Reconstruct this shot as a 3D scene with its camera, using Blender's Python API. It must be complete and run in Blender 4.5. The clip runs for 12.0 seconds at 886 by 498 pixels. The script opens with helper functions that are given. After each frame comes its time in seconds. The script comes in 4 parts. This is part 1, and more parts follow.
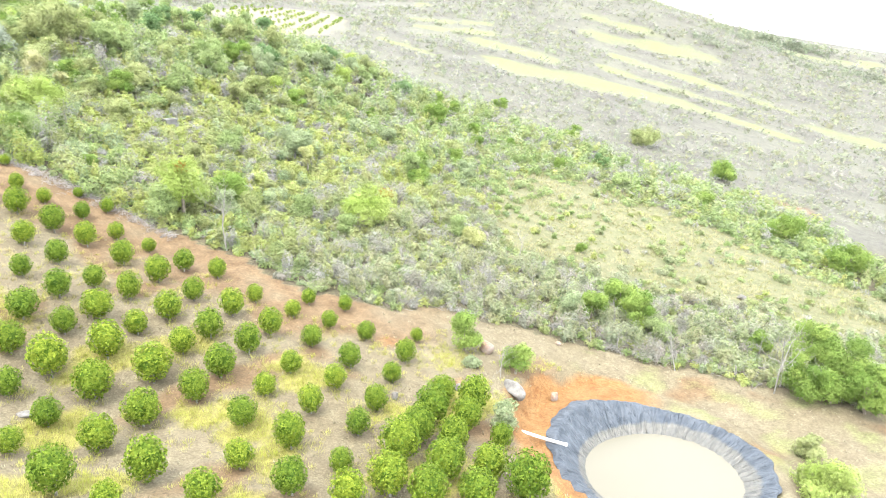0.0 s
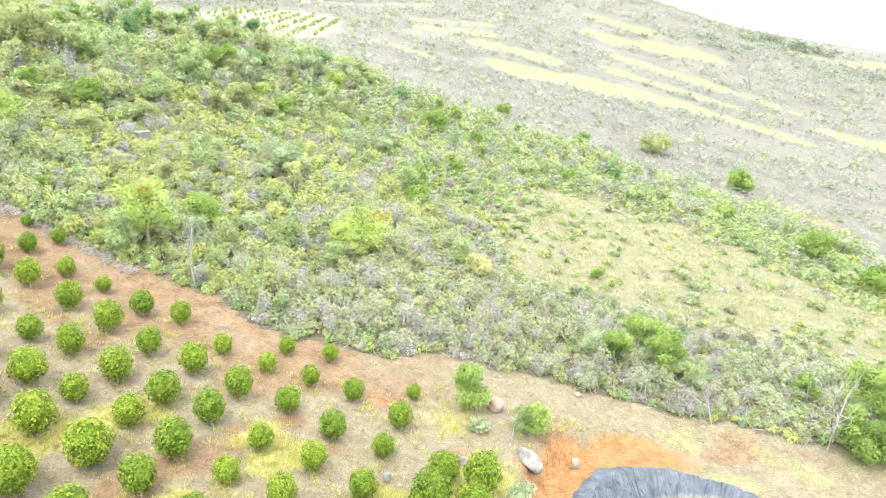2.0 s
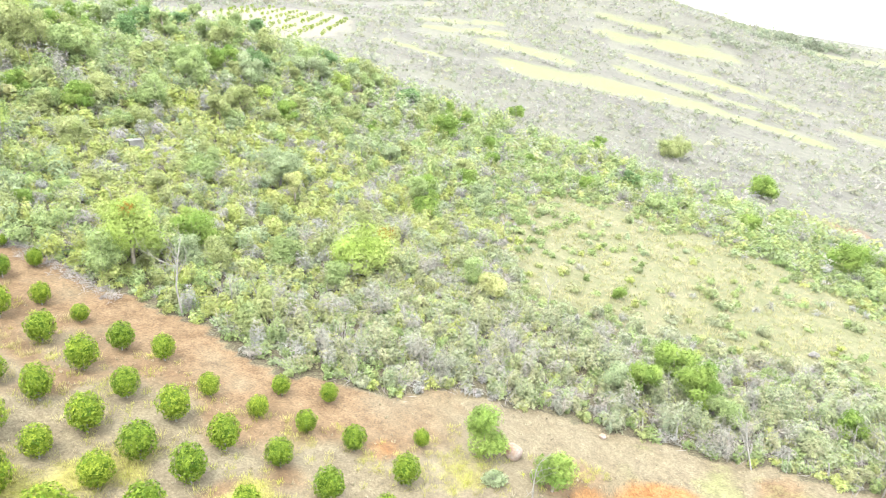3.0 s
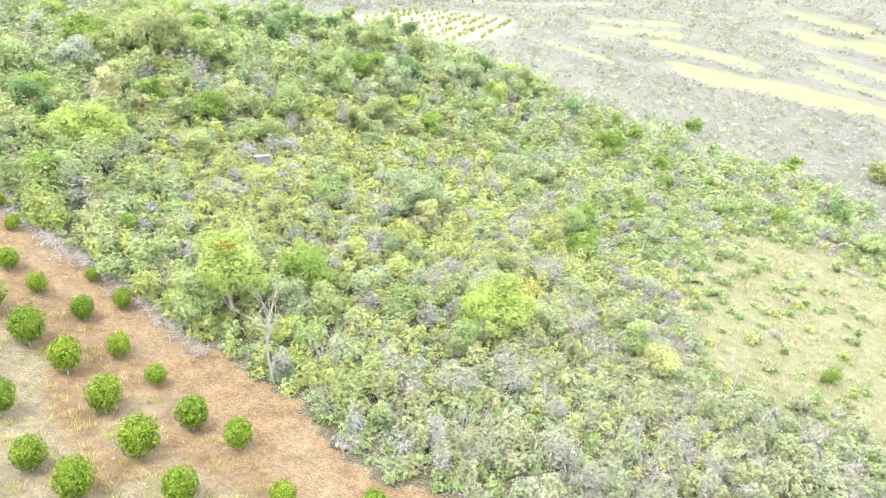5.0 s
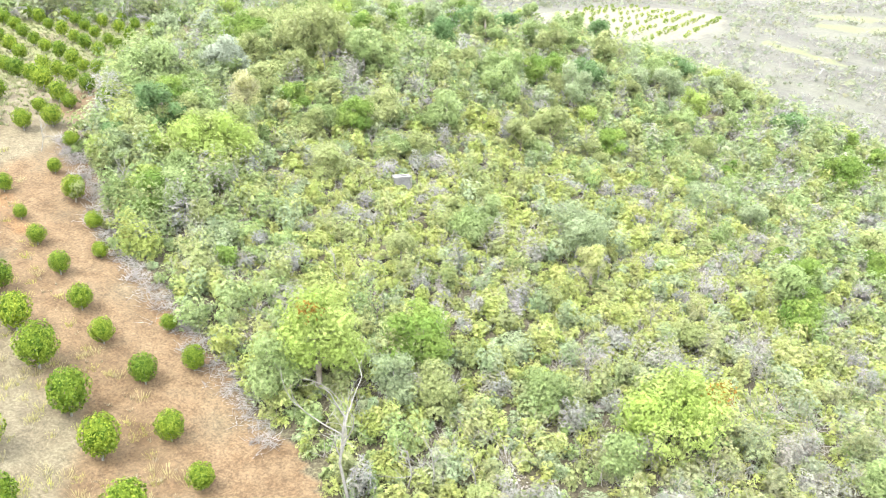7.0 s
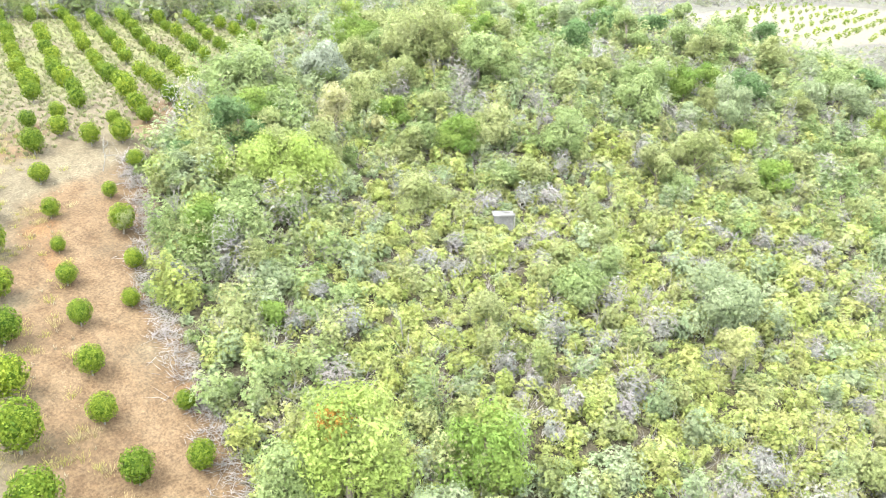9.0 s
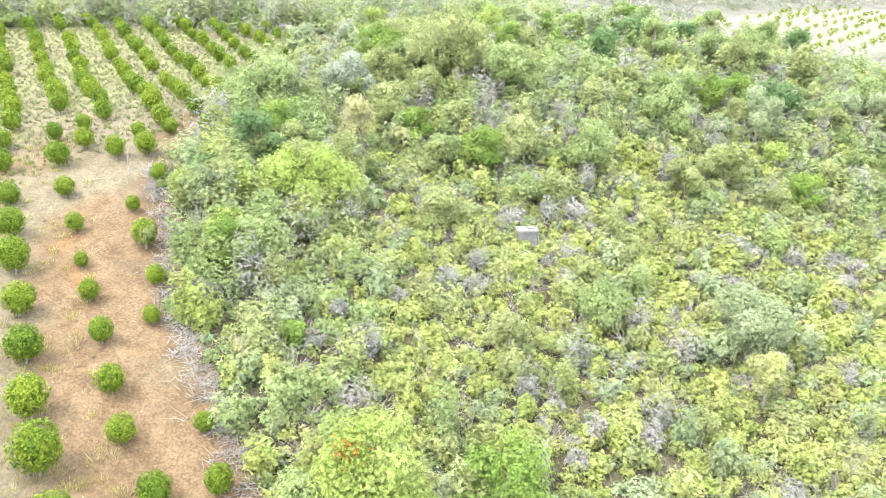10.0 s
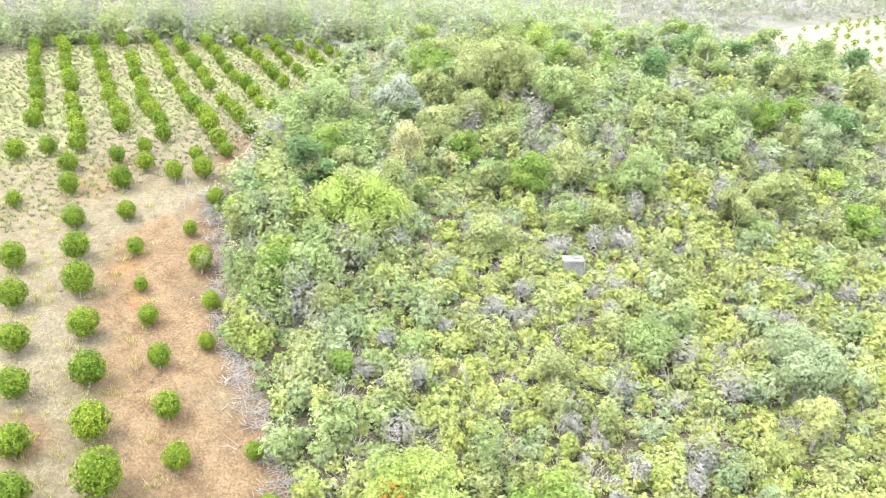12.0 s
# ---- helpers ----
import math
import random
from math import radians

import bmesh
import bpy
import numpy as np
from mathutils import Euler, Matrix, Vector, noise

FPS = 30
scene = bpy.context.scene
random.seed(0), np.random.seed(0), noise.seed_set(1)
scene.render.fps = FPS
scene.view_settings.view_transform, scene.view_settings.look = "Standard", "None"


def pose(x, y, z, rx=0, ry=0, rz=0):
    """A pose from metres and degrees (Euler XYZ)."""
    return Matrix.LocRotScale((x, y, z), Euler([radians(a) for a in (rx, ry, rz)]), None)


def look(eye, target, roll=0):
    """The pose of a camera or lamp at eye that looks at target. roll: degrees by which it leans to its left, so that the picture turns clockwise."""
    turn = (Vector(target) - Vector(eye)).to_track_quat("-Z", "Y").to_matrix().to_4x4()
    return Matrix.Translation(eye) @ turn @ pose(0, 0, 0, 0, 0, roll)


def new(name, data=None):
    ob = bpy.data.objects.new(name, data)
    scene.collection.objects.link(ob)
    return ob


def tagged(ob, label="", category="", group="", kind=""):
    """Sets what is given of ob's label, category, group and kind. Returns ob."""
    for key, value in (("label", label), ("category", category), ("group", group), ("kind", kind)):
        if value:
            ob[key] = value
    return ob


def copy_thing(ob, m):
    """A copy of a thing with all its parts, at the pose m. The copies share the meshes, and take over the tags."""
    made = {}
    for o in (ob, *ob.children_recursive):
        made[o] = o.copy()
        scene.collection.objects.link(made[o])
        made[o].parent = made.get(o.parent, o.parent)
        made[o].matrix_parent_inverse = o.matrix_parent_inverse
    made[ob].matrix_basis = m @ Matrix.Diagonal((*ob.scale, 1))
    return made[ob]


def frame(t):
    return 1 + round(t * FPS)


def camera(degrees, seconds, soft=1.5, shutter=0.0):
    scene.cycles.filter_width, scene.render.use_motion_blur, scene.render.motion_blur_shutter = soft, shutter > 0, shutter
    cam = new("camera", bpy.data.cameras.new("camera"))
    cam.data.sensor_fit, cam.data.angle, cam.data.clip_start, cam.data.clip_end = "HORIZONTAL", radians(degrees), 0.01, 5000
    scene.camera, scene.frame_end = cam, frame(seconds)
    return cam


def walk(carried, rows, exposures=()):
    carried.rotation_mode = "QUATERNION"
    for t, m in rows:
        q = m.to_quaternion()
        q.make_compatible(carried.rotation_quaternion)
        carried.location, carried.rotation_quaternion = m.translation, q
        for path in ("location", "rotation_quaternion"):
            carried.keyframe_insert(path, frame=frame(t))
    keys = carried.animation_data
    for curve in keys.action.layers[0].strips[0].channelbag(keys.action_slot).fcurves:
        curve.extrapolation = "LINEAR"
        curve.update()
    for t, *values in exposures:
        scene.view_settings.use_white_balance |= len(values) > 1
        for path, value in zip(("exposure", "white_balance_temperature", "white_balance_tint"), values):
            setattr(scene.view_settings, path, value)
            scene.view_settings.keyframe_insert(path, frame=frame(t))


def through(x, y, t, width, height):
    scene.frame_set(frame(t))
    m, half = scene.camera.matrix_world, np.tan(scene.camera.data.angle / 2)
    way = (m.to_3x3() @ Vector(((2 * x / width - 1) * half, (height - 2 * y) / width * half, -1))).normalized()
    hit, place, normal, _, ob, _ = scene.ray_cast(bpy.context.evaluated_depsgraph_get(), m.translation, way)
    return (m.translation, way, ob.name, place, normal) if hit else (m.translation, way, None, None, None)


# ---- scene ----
cam = camera(63.0, 12.0, soft=0.75)
PATH = [
    (0, (1.074, -7.202, 28.400), (0.871, 2.382, 25.552), 0.19),
    (0.5, (1.046, -5.224, 28.382), (0.838, 4.364, 25.546), 0.14),
    (1, (0.976, -2.836, 28.466), (0.770, 6.752, 25.634), 0.07),
    (1.5, (0.891, -0.095, 28.611), (0.682, 9.492, 25.774), 0.05),
    (2, (0.770, 2.879, 28.674), (0.564, 12.466, 25.837), 0.04),
    (2.5, (0.593, 5.987, 28.848), (0.397, 15.570, 25.996), 0.07),
    (4.5, (-0.162, 19.473, 29.394), (-1.964, 28.891, 26.556), -0.18),
    (5, (-0.498, 23.260, 29.415), (-2.914, 32.540, 26.580), -0.20),
    (5.5, (-0.990, 26.998, 29.453), (-3.990, 36.106, 26.616), -0.24),
    (6, (-1.531, 30.753, 29.556), (-5.106, 39.647, 26.708), -0.24),
    (6.5, (-2.200, 34.451, 29.614), (-6.369, 43.081, 26.763), -0.21),
    (7, (-3.118, 38.114, 29.561), (-7.849, 46.453, 26.717), -0.20),
    (9, (-7.110, 49.653, 30.414), (-13.372, 56.903, 27.545), 0.10),
    (9.5, (-7.526, 50.266, 30.924), (-13.912, 57.406, 28.055), 0.03),
    (10, (-7.629, 50.452, 31.297), (-14.144, 57.480, 28.440), 0.04),
    (10.5, (-7.694, 50.467, 31.798), (-14.324, 57.391, 28.954), 0.04),
    (11, (-7.741, 50.413, 32.419), (-14.489, 57.222, 29.572), 0.09),
    (11.5, (-7.760, 50.285, 32.974), (-14.618, 56.988, 30.139), 0.19),
    (12, (-7.715, 50.271, 33.331), (-14.668, 56.880, 30.505), 0.19),
]
walk(cam, [(t, look(eye, target, roll)) for t, eye, target, roll in PATH])

# ---- light: thin bright overcast, a soft high sun ----
SUN_ELEVATION, SUN_AZIMUTH = radians(62), radians(200)
world = bpy.data.worlds.new("sky")
scene.world = world
world.use_nodes = True
wn = world.node_tree
wn.nodes.clear()
sky = wn.nodes.new("ShaderNodeTexSky")
sky.sky_type = "NISHITA"
sky.sun_disc = False
sky.sun_elevation = SUN_ELEVATION
sky.sun_rotation = SUN_AZIMUTH
sky.air_density, sky.dust_density, sky.ozone_density = 1.0, 4.0, 1.0
pale = wn.nodes.new("ShaderNodeMix")
pale.data_type = "RGBA"
pale.inputs["Factor"].default_value = 0.6
pale.inputs["B"].default_value = (12.3, 12.5, 12.5, 1)
back = wn.nodes.new("ShaderNodeBackground")
back.inputs["Strength"].default_value = 0.137
wout = wn.nodes.new("ShaderNodeOutputWorld")
wn.links.new(sky.outputs[0], pale.inputs["A"])
wn.links.new(pale.outputs["Result"], back.inputs["Color"])
wn.links.new(back.outputs[0], wout.inputs["Surface"])

sun_data = bpy.data.lights.new("sun", "SUN")
sun_data.energy, sun_data.angle, sun_data.color = 1.25, radians(22), (1.0, 0.97, 0.9)
sun = new("sun", sun_data)
sun.matrix_world = look((0, 0, 0), (-math.sin(SUN_AZIMUTH) * math.cos(SUN_ELEVATION), -math.cos(SUN_AZIMUTH) * math.cos(SUN_ELEVATION), -math.sin(SUN_ELEVATION)))
scene.view_settings.exposure = 2.43

# ---- the lie of the land ----
EXPONENTS = [(i, j) for i in range(6) for j in range(6 - i)]
COEF = [1.243, 3.479, 5.399, -1.700, -0.356, 0.335, -14.268, -0.953, -1.662, 1.508, -0.098, 2.998, -1.433, -0.701, 0.009, -0.804, -0.574, 0.014, -0.631, 0.234, 0.096]
BUMPS = [(182.0, 728.0, 117.0, 182.0, 22.9), (-182.0, 117.0, 45.5, 45.5, -14.4), (-67.6, 80.6, 15.6, 15.6, 2.9), (-24.7, 33.8, 10.4, 10.4, -3.1), (20.8, 52.0, 11.7, 11.7, -1.4), (-32.5, 58.5, 10.4, 10.4, -1.4), (-48.1, 153.4, 32.5, 28.6, 5.9), (-130.0, 90.0, 27.0, 45.0, 2.4)]
POND, RIM, WATER_Z, WATER_R = (17.5, 43.6), 8.45, -5.35, 6.45
rng = np.random.default_rng(7)


def smooth(a, b, v):
    s = np.clip((v - a) / (b - a), 0, 1)
    return s * s * (3 - 2 * s)


def wave(x, y, size, seed=0.0):
    """Cheap smooth noise, about -1 to 1."""
    a, b, s = x / size, y / size, seed
    return (np.sin(1.7 * a + 1.3 * np.sin(1.1 * b + s) + s) + np.sin(2.3 * b + 1.7 * np.sin(0.9 * a + 2 * s) + 1.3 * s)
            + 0.6 * np.sin(3.9 * a - 2.1 * b + 1.5 * np.sin(2.3 * b - a) + 2.1 * s) + 0.4 * np.sin(5.3 * a + 6.1 * b + 3 * s)) / 3.0


def rim_z(x, y):
    dx, dy = x - POND[0], y - POND[1]
    d = np.hypot(dx, dy) + 1e-6
    up = (-0.86 * dx + 0.5 * dy) / d
    return -4.35 + 1.3 * smooth(0.1, 1.0, up) + 0.05 * np.sin(7 * np.arctan2(dy, dx))


def natural_z(x, y):
    x, y = np.asarray(x, float), np.asarray(y, float)
    u = np.clip(np.arcsinh(x / 58.5), -3.2, 3.2)
    v = np.clip(np.arcsinh((y - 52) / 65.0), -2.4, 3.6)
    z = sum(c * u**i * v**j for c, (i, j) in zip(COEF, EXPONENTS))
    for a, b, p, q, h in BUMPS:
        z = z + h * np.exp(-((x - a) / p) ** 2 - ((y - b) / q) ** 2)
    bearing = np.degrees(np.arctan2(x, np.maximum(y, 1.0)))
    far = np.maximum(np.hypot(x, y) - np.interp(bearing, [-60, 5, 14, 20, 30], [1500, 1400, 1040, 920, 960]), 0)
    z = z + 3.4 * np.exp(-(((x + 56) / 16) ** 2) - ((y - 118) / 17) ** 2)
    z = z + 17 * np.exp(-(((x + 235) / 150) ** 2) - ((y - 443) / 170) ** 2)
    return z - 0.00035 * np.minimum(far, 700) ** 2 + 0.10 * wave(x, y, 2.6, 1.0) + 0.05 * wave(x, y, 0.9, 4.0)


def ground_z(x, y):
    x, y = np.asarray(x, float), np.asarray(y, float)
    z = natural_z(x, y)
    d = np.hypot(x - POND[0], y - POND[1])
    ledge = rim_z(x, y) - 0.12
    ang = np.arctan2(y - POND[1], x - POND[0])
    outer = 10.9 + 2.4 * np.clip(np.sin(ang - 0.35), 0, 1) + 0.25 * np.sin(5 * ang)
    w = smooth(outer, outer - 1.4, d)
    z = z * (1 - w) + ledge * w
    return np.where(d < RIM, np.minimum(z, np.maximum(ledge - 1.15 * (RIM - d) - 0.2, -7.0)), z)


# Edge between the orchard and the scrub, along x.
EDGE_X = [-120, -62, -58, -53, -47.5, -42, -33.5, -28.5, -22.4, -18, -14.4, -10, -5, 0, 9, 18, 29, 34.5, 40, 52, 80, 140]
EDGE_Y = [78, 76, 74.5, 72.4, 69.5, 68, 66, 63.6, 61.6, 60, 57.4, 57.2, 58.4, 61, 60.8, 61, 60, 59, 58, 55, 48, 40]
# Edge between the upper orchard and the wood, along y.
UPPER_Y = [20, 70, 81, 91, 101, 114, 124, 135]
UPPER_X = [-60, -60, -63, -74, -86, -87, -98, -112]
# The wood behind the upper orchard, along y.
BACK_Y = [20, 60, 79, 84, 92, 98, 105, 114, 122]
BACK_X = [-130, -127, -119, -121, -119, -117, -112, -104, -98]


def inside(poly, x, y):
    x, y = np.asarray(x), np.asarray(y)
    hit = np.zeros(np.broadcast(x, y).shape, bool)
    for (ax, ay), (bx, by) in zip(poly, poly[1:] + poly[:1]):
        if ay != by:
            hit ^= ((ay > y) != (by > y)) & (x < (bx - ax) * (y - ay) / (by - ay) + ax)
    return hit


FIELD = [(6.5, 112), (17, 127), (28, 127), (40, 119), (52, 111), (57, 101), (64, 95), (76, 82), (70, 70), (53, 75), (42, 77), (28.5, 78), (14.5, 79), (6, 80), (4.3, 93)]


def zones(x, y):
    """Shares of the ground covers: orchard, upper orchard, field, scrub edge distance."""
    xe, ye = x + 0.9 * wave(x, y, 2.2, 2.0), y + 0.9 * wave(x, y, 2.4, 5.0)
    low = np.interp(xe, EDGE_X, EDGE_Y) - ye
    upper = (xe < np.interp(ye, UPPER_Y, UPPER_X)) & (xe > np.interp(ye, BACK_Y, BACK_X)) & (ye < 124)
    orchard = (((low > 0) & (xe > -70)) | upper) & (xe > np.interp(ye, BACK_Y, BACK_X))
    fx, fy = x + 2.5 * wave(x, y, 6.0, 3.0), y + 2.5 * wave(x, y, 6.0, 8.0)
    return orchard, upper, inside(FIELD, fx, fy), low


def soft_field(x, y):
    """Share of open grass, fading over some metres at the field's edge."""
    return sum(inside(FIELD, x + 3.5 * math.cos(a) + 2 * wave(x, y, 5, a), y + 3.5 * math.sin(a) + 2 * wave(x, y, 4, 3 + a)) for a in np.arange(0, 6.2, 0.7)) / 9.0


# ---- materials ----
def mat(name):
    m = bpy.data.materials.new(name)
    m.use_nodes = True
    nt = m.node_tree
    bsdf = nt.nodes["Principled BSDF"]
    bsdf.inputs["Specular IOR Level"].default_value = 0.2
    return m, nt, bsdf


def noise_node(nt, scale, detail=4.0, rough=0.6):
    tc = nt.nodes.new("ShaderNodeTexCoord")
    n = nt.nodes.new("ShaderNodeTexNoise")
    n.inputs["Scale"].default_value, n.inputs["Detail"].default_value, n.inputs["Roughness"].default_value = scale, detail, rough
    nt.links.new(tc.outputs["Object"], n.inputs["Vector"])
    return n.outputs["Fac"]


def ramp(nt, fac, a, b, lo=0.35, hi=0.65):
    r = nt.nodes.new("ShaderNodeValToRGB")
    r.color_ramp.elements[0].position, r.color_ramp.elements[1].position = lo, hi
    r.color_ramp.elements[0].color, r.color_ramp.elements[1].color = (*a, 1), (*b, 1)
    nt.links.new(fac, r.inputs["Fac"])
    return r.outputs["Color"]


def mix(nt, fac, a, b, kind="MIX"):
    n = nt.nodes.new("ShaderNodeMix")
    n.data_type, n.blend_type = "RGBA", kind
    for slot, v in (("Factor", fac), ("A", a), ("B", b)):
        if isinstance(v, (int, float)):
            n.inputs[slot].default_value = v
        elif isinstance(v, tuple):
            n.inputs[slot].default_value = (*v, 1)
        else:
            nt.links.new(v, n.inputs[slot])
    return n.outputs["Result"]


def attribute(nt, name, out="Fac"):
    a = nt.nodes.new("ShaderNodeAttribute")
    a.attribute_name = name
    return a.outputs[out]


def maths(nt, op, a, b):
    n = nt.nodes.new("ShaderNodeMath")
    n.operation, n.use_clamp = op, True
    for k, v in enumerate((a, b)):
        if isinstance(v, (int, float)):
            n.inputs[k].default_value = v
        else:
            nt.links.new(v, n.inputs[k])
    return n.outputs[0]


def bump(nt, bsdf, fac, strength, distance):
    b = nt.nodes.new("ShaderNodeBump")
    b.inputs["Strength"].default_value, b.inputs["Distance"].default_value = strength, distance
    nt.links.new(fac, b.inputs["Height"])
    nt.links.new(b.outputs[0], bsdf.inputs["Normal"])


def two_tone(name, a, b, scale, rough=0.9, relief=0.0, fine=None):
    m, nt, bsdf = mat(name)
    col = ramp(nt, noise_node(nt, scale), a, b)
    f = noise_node(nt, fine or scale * 9, 3)
    col = mix(nt, 0.5, col, ramp(nt, f, (0.62, 0.62, 0.62), (1.25, 1.25, 1.25)), "MULTIPLY")
    nt.links.new(col, bsdf.inputs["Base Color"])
    bsdf.inputs["Roughness"].default_value = rough
    if relief:
        bump(nt, bsdf, f, 0.6, relief)
    return m


def leaf_material(name, tinted=False, a=(0.05, 0.12, 0.02), b=(0.16, 0.26, 0.04), through=0.42, leaflets=8.5, gaps=0.3):
    """Leaves: colour varies leaf by leaf; some light comes through them."""
    m, nt, bsdf = mat(name)
    geo = nt.nodes.new("ShaderNodeNewGeometry")
    if tinted:
        col = mix(nt, 1.0, attribute(nt, "tint", "Color"), ramp(nt, geo.outputs["Random Per Island"], (0.8, 0.8, 0.82), (1.12, 1.12, 1.1), 0.0, 1.0), "MULTIPLY")
    else:
        col = ramp(nt, geo.outputs["Random Per Island"], a, b, 0.0, 1.0)
        info = nt.nodes.new("ShaderNodeObjectInfo")
        col = mix(nt, 1.0, col, ramp(nt, info.outputs["Random"], (0.8, 0.86, 0.85), (1.3, 1.2, 1.1), 0.0, 1.0), "MULTIPLY")
    # leaflets: every spray breaks up into small leaves of their own tone, with gaps
    tc = nt.nodes.new("ShaderNodeTexCoord")
    cells = nt.nodes.new("ShaderNodeTexVoronoi")
    cells.inputs["Scale"].default_value = leaflets
    nt.links.new(tc.outputs["Object"], cells.inputs["Vector"])
    split = nt.nodes.new("ShaderNodeSeparateColor")
    nt.links.new(cells.outputs["Color"], split.inputs[0])
    col = mix(nt, 1.0, col, ramp(nt, split.outputs[0], (0.76, 0.77, 0.78), (1.14, 1.14, 1.13), 0.0, 1.0), "MULTIPLY")
    nt.links.new(col, bsdf.inputs["Base Color"])
    bsdf.inputs["Roughness"].default_value = 0.65
    bsdf.inputs["Specular IOR Level"].default_value = 0.1
    tr = nt.nodes.new("ShaderNodeBsdfTranslucent")
    nt.links.new(col, tr.inputs["Color"])
    ms = nt.nodes.new("ShaderNodeMixShader")
    ms.inputs[0].default_value = through
    nt.links.new(bsdf.outputs[0], ms.inputs[1])
    nt.links.new(tr.outputs[0], ms.inputs[2])
    gap = nt.nodes.new("ShaderNodeMath")
    gap.operation = "LESS_THAN"
    gap.inputs[1].default_value = gaps
    nt.links.new(split.outputs[1], gap.inputs[0])
    clear = nt.nodes.new("ShaderNodeBsdfTransparent")
    holes = nt.nodes.new("ShaderNodeMixShader")
    nt.links.new(gap.outputs[0], holes.inputs[0])
    nt.links.new(ms.outputs[0], holes.inputs[1])
    nt.links.new(clear.outputs[0], holes.inputs[2])
    nt.links.new(holes.outputs[0], nt.nodes["Material Output"].inputs["Surface"])
    return m


def ground_material():
    m, nt, bsdf = mat("ground")
    big, mid, fine = noise_node(nt, 0.12, 5), noise_node(nt, 0.8, 5, 0.7), noise_node(nt, 7.0, 4, 0.7)
    # leaf litter, coloured darker to stand for the shade between the bushes
    litter = mix(nt, 0.5, ramp(nt, mid, (0.035, 0.030, 0.023), (0.076, 0.070, 0.041)), ramp(nt, fine, (0.027, 0.023, 0.019), (0.103, 0.097, 0.059)))
    soil = mix(nt, 0.75, ramp(nt, mid, (0.087, 0.058, 0.032), (0.124, 0.090, 0.054)), ramp(nt, noise_node(nt, 0.33, 5, 0.7), (0.72, 0.70, 0.68), (1.12, 1.12, 1.14)), "MULTIPLY")
    straw = mix(nt, 0.5, ramp(nt, mid, (0.072, 0.059, 0.038), (0.134, 0.121, 0.079)), ramp(nt, big, (0.094, 0.077, 0.049), (0.119, 0.105, 0.077)))
    lime = ramp(nt, mid, (0.120, 0.112, 0.036), (0.180, 0.170, 0.055))
    pasture = ramp(nt, mid, (0.095, 0.112, 0.042), (0.135, 0.148, 0.062))
    field = ramp(nt, big, (0.086, 0.086, 0.044), (0.116, 0.109, 0.068))
    field = mix(nt, 0.55, field, ramp(nt, mid, (0.048, 0.063, 0.026), (0.125, 0.123, 0.075)))
    plot = ramp(nt, mid, (0.108, 0.099, 0.073), (0.146, 0.135, 0.105))
    orange = ramp(nt, mid, (0.118, 0.056, 0.020), (0.160, 0.094, 0.041))
    # far scrubland, its ground colour lightened and greyed to imitate haze
    far = mix(nt, 0.45, ramp(nt, noise_node(nt, 0.03, 8, 0.75), (0.059, 0.056, 0.051), (0.094, 0.096, 0.074), 0.42, 0.58), ramp(nt, noise_node(nt, 0.35, 6, 0.85), (0.041, 0.041, 0.038), (0.113, 0.114, 0.093), 0.4, 0.62))
    col = litter
    for name, c in (("far", far), ("plot", plot), ("field", field), ("straw", straw), ("soil", soil), ("pasture", pasture), ("lime", lime), ("orange", orange)):
        edge = maths(nt, "MULTIPLY", maths(nt, "SUBTRACT", maths(nt, "ADD", attribute(nt, name), maths(nt, "MULTIPLY", fine, 0.5)), 0.45), 2.2)
        col = mix(nt, edge, col, c)
    col = mix(nt, 0.8, col, ramp(nt, fine, (0.58, 0.56, 0.54), (1.38, 1.38, 1.36)), "MULTIPLY")
    col = mix(nt, 0.6, col, ramp(nt, noise_node(nt, 2.3, 5, 0.8), (0.7, 0.69, 0.68), (1.28, 1.28, 1.26)), "MULTIPLY")
    nt.links.new(col, bsdf.inputs["Base Color"])
    bsdf.inputs["Roughness"].default_value = 0.95
    bump(nt, bsdf, fine, 0.7, 0.06)
    return m


GROUND = ground_material()
LEAVES = leaf_material("foliage", tinted=True, leaflets=17.0, gaps=0.4)
BLADES = leaf_material("grass_blades", tinted=True, leaflets=4.0, gaps=0.0)
CITRUS = leaf_material("citrus_leaves", a=(0.046, 0.095, 0.010), b=(0.196, 0.262, 0.034), leaflets=17.0, gaps=0.12)
BARK = two_tone("bark", (0.119, 0.097, 0.076), (0.227, 0.205, 0.173), 3.0, relief=0.01)
PALE_BARK = two_tone("pale_bark", (0.146, 0.140, 0.127), (0.232, 0.227, 0.208), 4.0, relief=0.01)
TWIG = two_tone("grey_twig", (0.165, 0.155, 0.150), (0.275, 0.262, 0.250), 0.6)
STONE = two_tone("stone", (0.092, 0.089, 0.084), (0.173, 0.167, 0.159), 1.5, relief=0.03)
RED_STONE = two_tone("red_stone", (0.162, 0.092, 0.054), (0.227, 0.194, 0.173), 0.8, relief=0.03)


